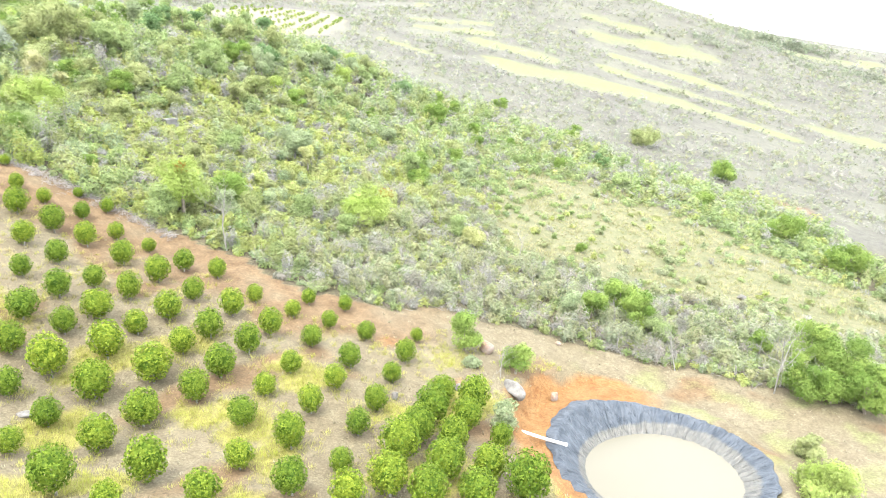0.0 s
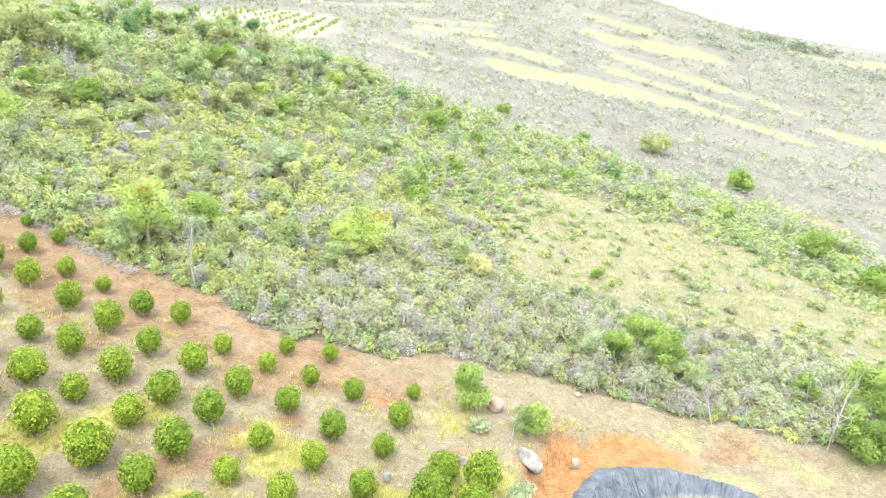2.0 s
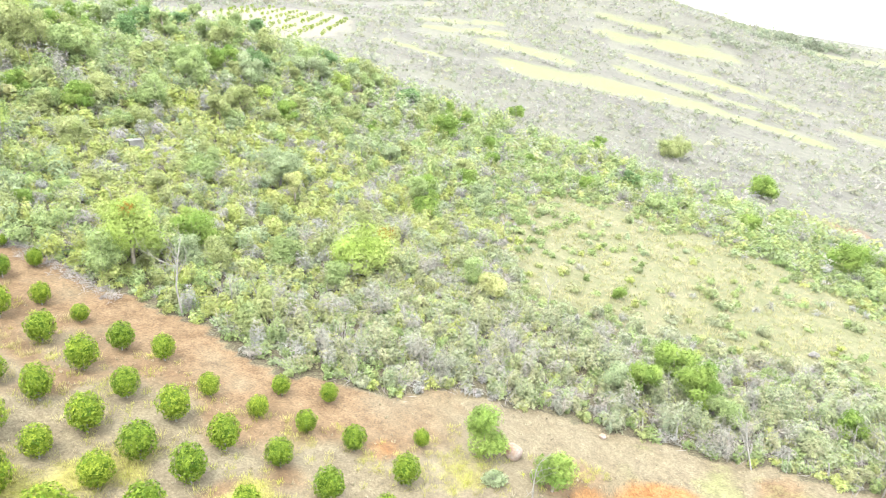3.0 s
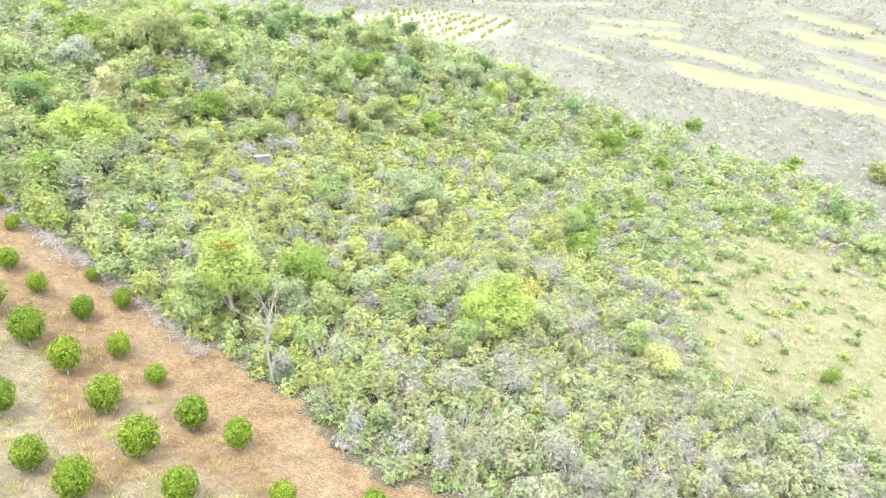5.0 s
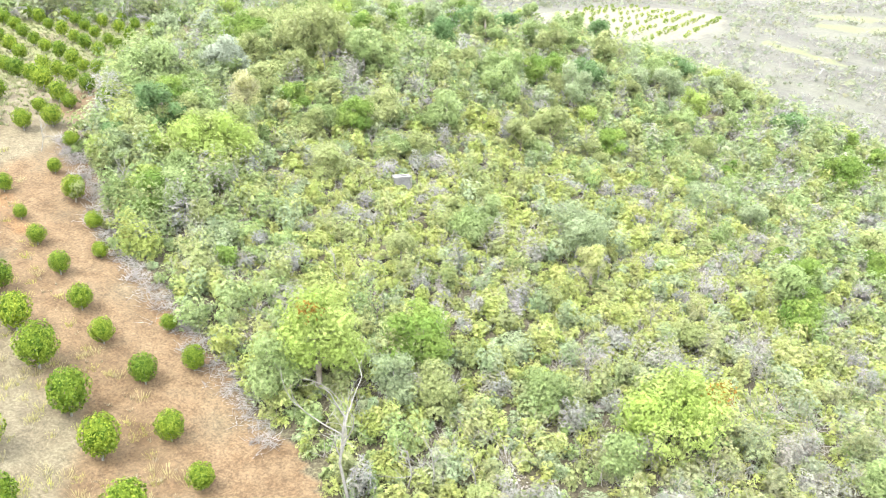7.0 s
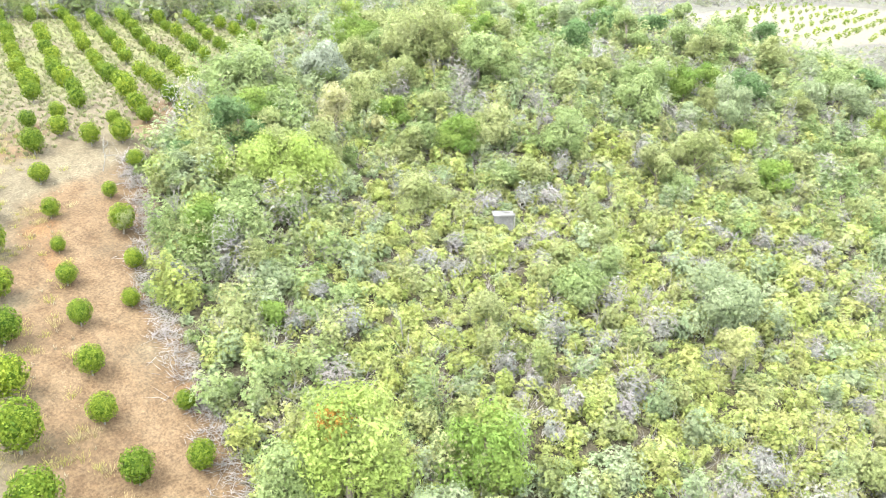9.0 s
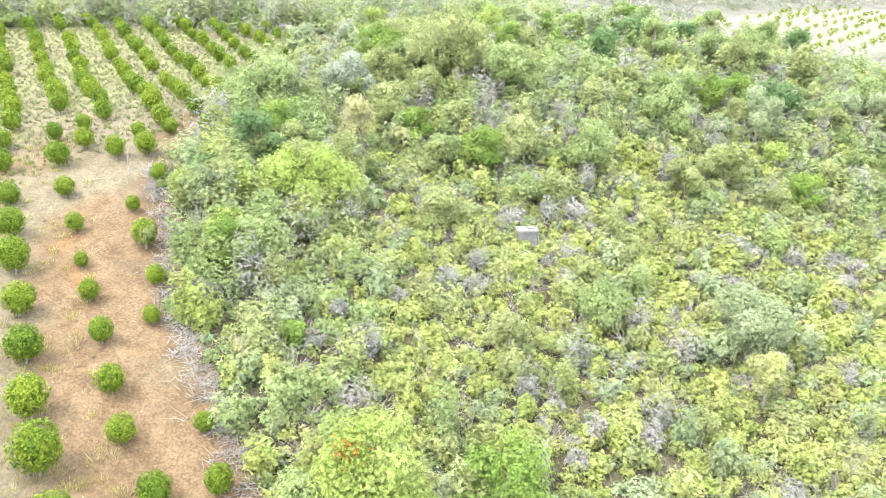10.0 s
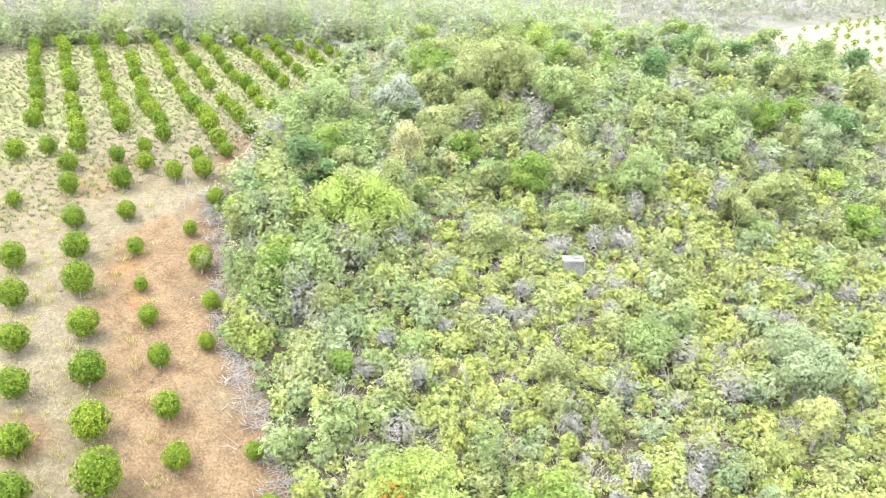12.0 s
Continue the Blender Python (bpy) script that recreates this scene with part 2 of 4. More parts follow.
# ---- mesh helpers ----
def mesh_object(name, verts, faces, material, parent=None, tint=None, label=""):
    """One mesh from arrays; faces is an (n, 3) or (n, 4) array or a list."""
    me = bpy.data.meshes.new(name)
    verts = np.asarray(verts, np.float32)
    if isinstance(faces, np.ndarray):
        n, k = faces.shape
        me.vertices.add(len(verts))
        me.vertices.foreach_set("co", verts.ravel())
        me.loops.add(n * k)
        me.loops.foreach_set("vertex_index", faces.astype(np.int32).ravel())
        me.polygons.add(n)
        me.polygons.foreach_set("loop_start", np.arange(0, n * k, k, dtype=np.int32))
        me.update(calc_edges=True)
    else:
        me.from_pydata(verts.tolist(), [], [list(f) for f in faces])
    if tint is not None:
        a = me.attributes.new("tint", "FLOAT_COLOR", "POINT")
        a.data.foreach_set("color", np.c_[tint, np.ones(len(tint))].astype(np.float32).ravel())
    me.materials.append(material)
    ob = new(name, me)
    if parent is not None:
        ob.parent = parent
    if label:
        ob["label"] = label
    return ob


def thing(name, m, label, category, group="", kind=""):
    ob = new(name)
    ob.matrix_world = m
    return tagged(ob, label, category, group, kind)


def unit(v):
    return v / (np.linalg.norm(v, axis=-1, keepdims=True) + 1e-9)


def leaf_sprays(centre, normal, length, width, r):
    """One pointed leaf spray a row: three corners round each centre, lying across its normal."""
    n = len(centre)
    side = unit(np.cross(normal, unit(r.normal(size=(n, 3)))))
    along = np.cross(normal, side)
    l, w = np.reshape(length, (-1, 1)) * 0.5, np.reshape(width, (-1, 1)) * 0.6
    verts = np.stack([centre + along * l, centre + side * w - along * l * 0.7, centre - side * w - along * l * 0.7], 1).reshape(-1, 3)
    return verts, np.arange(3 * n).reshape(-1, 3)


def bush_points(r, n):
    """Leaf places, outward ways and lobe numbers on a lumpy domed bush of radius 1 that stands on z = 0."""
    k = 9 if n > 150 else 7 if n > 60 else 4
    a = np.arange(k) * 2.4 + r.uniform(0, 6.3)
    up = np.clip((np.arange(k) + 0.5) / k + r.uniform(-0.12, 0.12, k), 0.1, 1)
    out = np.sqrt(1 - 0.85 * up * up) * 0.72
    centre = np.stack([out * np.cos(a), out * np.sin(a), 0.2 + 0.55 * up], 1) * r.uniform(0.75, 1.05, (k, 1))
    pick = r.integers(0, k, n)
    way = unit(r.normal(size=(n, 3)) + (0, 0, 0.4))
    p = centre[pick] + way * (r.uniform(0.28, 0.42, k)[pick] * r.uniform(0.82, 1.06, n))[:, None]
    p[:, 2] = np.abs(p[:, 2])
    return p, unit(way + 0.35 * unit(p)), pick


def tube(points, radii, sides=6):
    pts = np.asarray(points, float)
    verts, faces = [], []
    for i, p in enumerate(pts):
        d = unit(pts[min(i + 1, len(pts) - 1)] - pts[max(i - 1, 0)])
        a = unit(np.cross(d, (0.3, 0.9, 0.2)))
        b = np.cross(d, a)
        for s in range(sides):
            t = 2 * math.pi * s / sides
            verts.append(p + radii[i] * (math.cos(t) * a + math.sin(t) * b))
    for i in range(len(pts) - 1):
        for s in range(sides):
            q = (s + 1) % sides
            faces.append((i * sides + s, i * sides + q, (i + 1) * sides + q, (i + 1) * sides + s))
    faces.append(tuple(range(sides))[::-1])
    faces.append(tuple(range((len(pts) - 1) * sides, len(pts) * sides)))
    return np.array(verts), faces


def joined(pieces):
    verts, faces, base = [], [], 0
    for v, f in pieces:
        verts.append(np.asarray(v))
        faces += [tuple(int(i) + base for i in q) for q in f]
        base += len(v)
    return np.concatenate(verts), faces


# ---- ground ----
# Strips of brighter grass on the far hillside: ends and half width.
FAR_PASTURES = [(15, 346, 38, 350, 20), (24, 289, 61, 305, 24), (61, 305, 97, 317, 22), (97, 317, 133, 293, 14), (80, 375, 111, 366, 16), (111, 366, 137, 357, 10), (97, 437, 143, 422, 17),
                (143, 422, 166, 404, 13), (166, 404, 180, 390, 9), (99, 519, 174, 535, 24), (104, 597, 147, 577, 18), (323, 727, 445, 787, 24), (183, 339, 202, 337, 22)]
FAR_PASTURES += [(-14, 361, 18, 396, 13), (-36, 279, -10, 262, 6), (-78, 430, -36, 522, 28), (-21, 397, 17, 444, 12)]
# Dark thickets beside them, and woods towards the crest.
FAR_THICKETS = [(53, 259, 103, 290, 9), (103, 290, 130, 272, 9), (130, 272, 145, 252, 10), (90, 345, 130, 335, 9), (130, 335, 158, 325, 10)]
FAR_WOODS = [(205, 591, 20, 20), (275, 690, 40, 30), (343, 788, 45, 30), (308, 623, 30, 20), (380, 667, 40, 25)]


def along_strip(x, y, strip):
    """Distance from a strip's middle line, in half widths, with a ragged edge."""
    ax, ay, bx, by, wide = strip
    t = np.clip(((x - ax) * (bx - ax) + (y - ay) * (by - ay)) / ((bx - ax) ** 2 + (by - ay) ** 2), 0, 1)
    return np.hypot((x - ax - t * (bx - ax)) * 1.6, y - ay - t * (by - ay)) / wide + 0.25 * wave(x, y, 9, 3.0) + 0.2 * wave(x, y, 25, 7.0)


def pasture_share(x, y):
    share = np.zeros(np.shape(x))
    for strip in FAR_PASTURES:
        share = np.maximum(share, smooth(1.15, 0.7, along_strip(x, y, strip)))
    return 0.58 * share * (0.85 + 0.35 * wave(x, y, 16, 6.0))


def build_ground():
    n = 340
    s = np.linspace(-1, 1, n + 1)
    gx = -12 + 18.0 * np.sinh(5.3 * s)
    gy = 70 + 18.0 * np.sinh(5.3 * s)
    x, y = np.meshgrid(gx, gy)
    z = ground_z(x, y)
    idx = np.arange((n + 1) ** 2).reshape(n + 1, n + 1)
    faces = np.stack([idx[:-1, :-1], idx[:-1, 1:], idx[1:, 1:], idx[1:, :-1]], -1).reshape(-1, 4)
    ob = mesh_object("ground", np.stack([x, y, z], -1).reshape(-1, 3), faces, GROUND)
    ob.data.polygons.foreach_set("use_smooth", np.ones(len(faces), bool))
    orchard, upper, field, low = zones(x, y)
    d = np.hypot(x - POND[0], y - POND[1])
    track = smooth(10.5, 6.0, low + 1.2 * wave(x, y, 3.5, 4.5)) * (x > -62) * smooth(6, -10, x)
    shares = {
        "straw": orchard * 1.0,
        "soil": np.maximum(orchard * smooth(0.1, 0.75, wave(x, y, 5.0, 6.0)) * 0.75 * (x > -72), track * (0.75 + 0.4 * wave(x, y, 3.0, 9.0))) * orchard,
        "lime": (orchard & ~upper) * smooth(0.0, 0.55, wave(x, y, 3.2, 1.5)) * smooth(58, 44, y - 0.2 * x) * smooth(14, 4, x) * 0.85,
        "field": soft_field(x, y),
        "far": np.maximum(smooth(130, 175, y + 0.35 * x + 6 * wave(x, y, 18, 2.0)) * (x > -80), smooth(165, 200, np.hypot(x, y - 50)) * smooth(-0.62, -0.36, np.arctan2(x, np.maximum(y, 1.0)))),
        "orange": smooth(13.4, 12.0, d + 0.8 * wave(x, y, 2.0, 3.0)) * smooth(1.5, -4.0, x - POND[0] - 0.25 * (y - POND[1]) + wave(x, y, 2.0, 1.0)) * 0.9,
    }
    strip = pasture_share(x, y)
    shares["pasture"] = strip * (x > -30)
    rows = smooth(0, 14, 60 - np.hypot((x + 66) * 2.5, (y - 272) * 0.72) + 5 * wave(x, y, 12, 2.0))
    shares["plot"] = rows
    shares["straw"] = np.maximum(shares["straw"], smooth(7, 4, np.hypot(x + 79, y - 140)))
    shares["pasture"] = np.maximum(shares["pasture"], 0.45 * smooth(-0.5, 0.7, wave(x, y, 2.2, 4.0) + 0.4 * wave(x, y, 0.8, 2.0)) * smooth(8, 16, x) * (low > 0.5) * smooth(75, 60, x))
    shares["pasture"] = np.maximum(shares["pasture"], upper * smooth(-70, -84, x) * (0.45 + 0.3 * wave(x, y, 4.0, 3.5)))
    for px, py, pr in ((-53.3, 66.3, 1.3), (-56.8, 67.2, 1.6), (-39.5, 66.7, 1.0), (-5, 51.5, 1.6), (1.2, 47.5, 0.9), (75, 148, 7), (157, 342, 7), (205, 495, 8)):
        shares["orange"] = np.maximum(shares["orange"], 0.5 * smooth(1.3, 0.2, np.hypot(x - px, y - py) / pr + 0.3 * wave(x, y, 0.8, 2.0)))
    for name, v in shares.items():
        a = ob.data.attributes.new(name, "FLOAT", "POINT")
        a.data.foreach_set("value", np.ascontiguousarray(np.broadcast_to(v, x.shape), np.float32).ravel())
    return tagged(ob, "hillside of red-brown soil, dry grass and leaf litter", "ground", kind="structure")


build_ground()


# ---- citrus trees ----
def citrus_tree(variant, n=1500, size=0.8):
    """A clipped round citrus tree, crown 2 m across, on a short pale trunk."""
    r = np.random.default_rng(40 + variant)
    root = thing("citrus_tree", Matrix.Identity(4), "round glossy green citrus tree on short pale trunk", "tree", "orchard citrus trees")
    pieces = [tube([(0, 0, -0.15), (0.02, 0.01, 0.25), (0.0, 0.03, 0.7)], [0.075, 0.06, 0.045])]
    for k in range(4):
        a = k * 1.57 + r.uniform(-0.4, 0.4)
        pieces.append(tube([(0, 0.02, 0.45), (0.25 * math.cos(a), 0.25 * math.sin(a), 0.8), (0.5 * math.cos(a), 0.5 * math.sin(a), 1.25)], [0.035, 0.025, 0.01], 5))
    mesh_object("trunk", *joined(pieces), PALE_BARK, root)
    way = unit(r.normal(size=(n, 3)))
    az, el = np.arctan2(way[:, 1], way[:, 0]), np.arcsin(way[:, 2])
    lump = 1 + 0.07 * np.sin(3 * az + variant) * np.cos(2 * el) + 0.06 * np.sin(5 * az + 3 * el + 2 * variant) + 0.05 * np.sin(9 * az - 7 * el)
    p = way * (np.where(r.uniform(size=n) < 0.7, r.uniform(0.9, 0.99, n), r.uniform(0.74, 0.9, n)) * lump)[:, None] * (1, 1, 1.04) + (0, 0, 1.28)
    v, f = leaf_sprays(p, unit(way + (0, 0, 0.25) + r.normal(scale=0.5, size=(n, 3))), size * r.uniform(0.15, 0.25, n), size * r.uniform(0.10, 0.16, n), r)
    # inner mass of older leaves
    cv, cf = core(r, 0.80)
    mesh_object("crown", *joined([(v, f), (cv * (1, 1, 1.02) + (0, 0, 1.28), cf)]), CITRUS, root)
    return root


def core(r, radius):
    bm = bmesh.new()
    bmesh.ops.create_icosphere(bm, subdivisions=2, radius=radius)
    v = np.array([q.co[:] for q in bm.verts]) * r.uniform(0.86, 1.04, (len(bm.verts), 1))
    f = np.array([[q.index for q in face.verts] for face in bm.faces])
    bm.free()
    return v[f].reshape(-1, 3), np.arange(f.size).reshape(-1, 3)


CITRUS_KINDS = [citrus_tree(k) for k in range(5)] + [citrus_tree(5 + k, 620, 1.15) for k in range(3)]
used = set()


def plant_citrus(x, y, width, k):
    """A citrus tree of that kind and crown width at its place on the slope."""
    z = float(ground_z(x, y))
    s = width / 2.0
    m = pose(x, y, z, rng.uniform(-4, 4), rng.uniform(-4, 4), rng.uniform(0, 360))
    if k in used:
        ob = copy_thing(CITRUS_KINDS[k], m)
    else:
        used.add(k)
        ob = CITRUS_KINDS[k]
        ob.matrix_world = m
    ob.scale = (s, s, s * rng.uniform(0.94, 1.12))
    return ob


def orchard_row(places):
    for x, y, width in places:
        plant_citrus(x, y, width * 1.04, int(rng.integers(0, 5)))


orchard_row([(-25.0, 29.4, 1.5), (-20.3, 25.7, 2.3), (-17.1, 24.8, 1.5), (-16.5, 28.3, 2.3), (-12.8, 26.7, 1.9)])
orchard_row([(-28.4, 35.0, 1.8), (-25.1, 33.5, 1.8), (-21.0, 31.5, 2.2), (-11.9, 30.5, 1.7), (-8.4, 28.8, 2.0), (-5.1, 28.7, 2.0)])
orchard_row([(-30.2, 38.7, 2.1), (-27.1, 38.0, 2.5), (-23.7, 37.0, 2.5), (-19.6, 34.9, 2.4), (-13.1, 35.4, 1.9), (-9.5, 33.5, 2.0), (-6.1, 32.1, 1.5), (-2.9, 30.7, 2.4), (-0.6, 30.4, 2.4), (2.5, 31.2, 2.4)])
orchard_row([(-31.3, 42.4, 2.2), (-28.3, 42.3, 1.8), (-24.7, 41.2, 2.4), (-20.8, 39.7, 2.7), (-17.1, 37.9, 2.0), (-16.3, 40.9, 2.2), (-12.6, 39.4, 1.6), (-9.1, 38.0, 1.7), (-5.6, 36.4, 1.6), (-2.5, 34.2, 2.6), (-1.5, 37.1, 2.3)])
orchard_row([(0.3, 33.4, 2.5), (1.0, 37.0, 2.2), (3.4, 34.5, 2.3), (5.9, 33.3, 2.9)])
orchard_row([(-34.3, 47.9, 1.6), (-30.6, 46.3, 2.0), (-29.3, 49.5, 1.7), (-26.9, 45.0, 2.3), (-26.1, 48.8, 1.9), (-23.8, 44.4, 1.8), (-22.3, 47.0, 2.1), (-19.9, 43.1, 1.9), (-18.5, 45.6, 2.1), (-15.2, 44.4, 2.0), (-11.6, 42.8, 1.6)])
orchard_row([(-8.1, 41.8, 1.7), (-4.7, 39.9, 1.7), (-0.7, 40.2, 2.5), (1.9, 40.1, 2.2), (4.3, 38.8, 1.6)])
orchard_row([(-79.0, 66.5, 1.7), (-69.5, 63.7, 1.2), (-61.0, 61.2, 1.7), (-57.0, 60.0, 1.7), (-52.9, 58.9, 1.7), (-49.0, 57.7, 1.7), (-45.2, 56.6, 1.7), (-42.4, 55.7, 1.6), (-37.5, 53.8, 1.9), (-33.7, 52.1, 1.8), (-25.4, 52.9, 2.1)])
orchard_row([(-21.6, 50.8, 1.8), (-17.9, 49.4, 2.0), (-14.3, 47.8, 1.9), (-10.8, 47.3, 1.7), (-7.4, 45.4, 1.8), (-4.0, 44.7, 1.5), (0.0, 43.4, 2.0), (2.4, 43.1, 2.4)])
orchard_row([(-77.8, 68.8, 1.5), (-72.3, 68.7, 1.6), (-68.5, 67.5, 1.5), (-63.4, 66.0, 1.6), (-59.7, 64.9, 1.8), (-55.8, 63.6, 1.9), (-51.9, 62.4, 1.8), (-48.0, 61.2, 1.9), (-44.3, 60.0, 1.9), (-41.0, 59.1, 2.2), (-37.2, 58.2, 2.1)])
orchard_row([(-33.8, 57.4, 1.9), (-29.6, 55.4, 2.0), (-24.4, 56.3, 1.8), (-21.1, 55.8, 1.6), (-16.8, 52.7, 1.4), (-13.3, 51.6, 1.4), (-10.0, 51.2, 1.4), (-6.8, 50.4, 1.6), (-3.2, 48.2, 1.7)])
orchard_row([(-70.8, 74.6, 1.3), (-70.7, 72.1, 1.3), (-67.5, 73.2, 1.5), (-66.1, 70.7, 1.7), (-62.0, 69.3, 1.4), (-57.8, 68.1, 1.2), (-54.1, 66.9, 0.9), (-50.9, 65.9, 1.2), (-47.1, 64.9, 1.3), (-46.9, 67.8, 1.0), (-43.5, 63.7, 1.4)])
orchard_row([(-40.3, 62.7, 1.4), (-36.4, 62.3, 1.5), (-35.2, 64.8, 1.3), (-32.4, 60.5, 1.5), (-28.7, 59.1, 1.3), (-12.5, 54.7, 1.3), (-9.3, 55.2, 1.3), (-2.5, 52.8, 1.1)])
orchard_row([(-66.4, 77.1, 1.2), (-64.5, 74.3, 1.5), (-63.5, 76.3, 1.7), (-59.7, 75.3, 1.3), (-57.5, 72.1, 1.0), (-53.7, 71.0, 1.6), (-50.0, 69.7, 1.2), (-38.7, 66.1, 1.0)])
orchard_row([(-65.4, 79.4, 1.3)])


def upper_row(ax, ay, bx, by, step=4.2, width=1.75):
    """A row of the upper orchard, planted close."""
    n = int(math.hypot(bx - ax, by - ay) / step)
    for k in range(n + 1):
        if rng.uniform() > 0.04:
            t = k / max(n, 1)
            plant_citrus(ax + (bx - ax) * t + rng.uniform(-0.25, 0.25), ay + (by - ay) * t + rng.uniform(-0.25, 0.25), width * rng.uniform(0.85, 1.12), 5 + int(rng.integers(0, 3)))


for ends in ((-80.5, 63.6, -121.5, 75.4), (-82.8, 69.3, -122, 81), (-76, 71, -122, 84.5), (-78, 75.5, -120, 88), (-72, 77, -119, 91.5), (-67, 79.5, -118, 95.5), (-64, 82, -115, 98),
             (-75, 89.5, -112, 101), (-86, 98, -111, 105), (-86.7, 101.5, -108, 109), (-87, 106, -106, 112), (-87, 110, -103, 115)):
    upper_row(*ends)


# ---- wild trees ----
PALETTE = {
    "fern": ((0.261, 0.306, 0.090), (0.330, 0.362, 0.139)),
    "green": ((0.177, 0.238, 0.090), (0.262, 0.326, 0.146)),
    "olive": ((0.210, 0.250, 0.098), (0.289, 0.319, 0.148)),
    "grey": ((0.227, 0.227, 0.205), (0.289, 0.287, 0.265)),
    "pale": ((0.214, 0.268, 0.144), (0.274, 0.323, 0.193)),
    "leaf": ((0.111, 0.188, 0.039), (0.210, 0.285, 0.071)),
    "lime": ((0.227, 0.310, 0.071), (0.302, 0.366, 0.118)),
    "deep": ((0.092, 0.161, 0.062), (0.139, 0.219, 0.094)),
    "silver": ((0.219, 0.255, 0.190), (0.284, 0.318, 0.248)),
    "cream": ((0.335, 0.335, 0.156), (0.404, 0.393, 0.231)),
    "flower": ((0.318, 0.347, 0.127), (0.381, 0.393, 0.190)),
}
WORDS = {
    "green": "mid-green leafy tree standing in the scrub", "leaf": "fresh green bushy tree with a dense leafy crown", "lime": "spreading tree with a yellow-green crown",
    "deep": "dark green tree with a rounded crown", "olive": "olive-green tree at the edge of the wood", "pale": "pale green airy tree among the shrubs",
    "silver": "silvery grey-green tree in the wood", "cream": "slender tree with pale cream-yellow blossom", "flower": "tree covered in pale yellow blossom",
}
WOOD = {"silver": PALE_BARK, "pale": PALE_BARK}


def wild_tree(x, y, width, height, colour, seed):
    """A broad-leaved tree: a bent trunk, forking limbs and a crown of many leaf sprays in lumps with gaps."""
    r = np.random.default_rng(900 + seed)
    root = thing("tree" if height > 2.2 else "bush", pose(x, y, float(ground_z(x, y)), 0, 0, 0), WORDS[colour] if height > 2.2 else WORDS[colour].replace("tree", "bush"), "tree" if height > 2.2 else "bush")
    count = int(np.clip(width * 3.0, 7, 26))
    ang, rad = r.uniform(0, 2 * np.pi, count), (0.34 if width > 3.6 else 0.27) * width * np.sqrt(r.uniform(0, 1, count))
    low = 0.22 if height > width * 0.8 else 0.12
    top = height * (1 - 0.55 * (rad / (0.5 * width)) ** 2)
    cz = top * r.uniform(0.4 if colour in ("cream", "flower", "silver") else 0.22, 0.86, count)
    c = np.stack([rad * np.cos(ang), rad * np.sin(ang), cz], 1)
    cr = np.minimum(r.uniform(0.16, 0.25, count) * width * (1.0 if width > 3.6 else 1.3), np.maximum(top - cz, 0.16 * width))
    pieces = [tube([(0, 0, -0.2), (0.05 * width * r.uniform(-1, 1), 0.05 * width * r.uniform(-1, 1), 0.3 * height), (0, 0, 0.62 * height)], [0.025 * height + 0.04, 0.018 * height + 0.03, 0.02])]
    bark = WOOD.get(colour, BARK)
    mesh_object("trunk", *joined(pieces), bark, root)
    for k in range(min(count, 6)):
        s = np.array((0, 0, height * r.uniform(0.15, 0.45)))
        mid = (s + c[k]) / 2 + r.normal(scale=0.06 * width, size=3)
        mesh_object("limb", *tube([s, mid, c[k]], [0.012 * height + 0.015, 0.02, 0.008], 5), bark, root)
    near = math.hypot(x + 8, y - 45)
    n = int(np.clip(420 * width * height ** 0.5 * min(1.0, 48 / near) ** 1.2, 240, 6500))
    k = r.choice(count, n, p=cr**2 / (cr**2).sum())
    way = unit(r.normal(size=(n, 3)) + (0, 0, 0.3))
    p = c[k] + way * (cr[k] * r.uniform(0.72, 1.12, n))[:, None] * (1, 1, 0.82)
    p[:, 2] = np.maximum(p[:, 2], low * height * r.uniform(0.6, 1.2, n))
    size = 0.24 * max(1.0, near / 48) ** 0.5
    v, f = leaf_sprays(p, unit(way + (0, 0, 0.2) + r.normal(scale=0.42, size=(n, 3))), size * r.uniform(0.8, 1.4, n), size * r.uniform(0.5, 0.85, n), r)
    # inner sprays close the crown
    m = count * 14
    ki = np.repeat(np.arange(count), 14)
    iw = unit(r.normal(size=(m, 3)))
    iv, jf = leaf_sprays(c[ki] + iw * (0.5 * cr[ki])[:, None], iw, 0.75 * cr[ki], 0.6 * cr[ki], r)
    a, b = (np.array(q) for q in PALETTE[colour])
    t = r.uniform(size=(count, 1))
    base = (a * (1 - t) + b * t) * r.uniform(0.8, 1.12, (count, 1))
    tint = np.concatenate([np.repeat(base[k], 3, 0), np.repeat(base[ki], 3, 0)])
    mesh_object("crown", np.concatenate([v, iv]), np.concatenate([f, jf + len(v)]), LEAVES, root, tint)
    if seed in (1, 5):
        w = unit(np.array((0.55, -0.6, 0.55)))
        wp = c[int(np.argmax(c @ w))] + r.normal(scale=0.055 * width, size=(150, 3)) + w * 0.09 * width
        wv, wf = leaf_sprays(wp, unit(r.normal(size=(150, 3)) + w), np.full(150, 0.24), np.full(150, 0.15), r)
        mesh_object("withered_spray", wv, wf, LEAVES, root, np.tile((0.227, 0.130, 0.027), (450, 1)), "withered orange-brown leaves")["kind"] = "stuff"
    return root


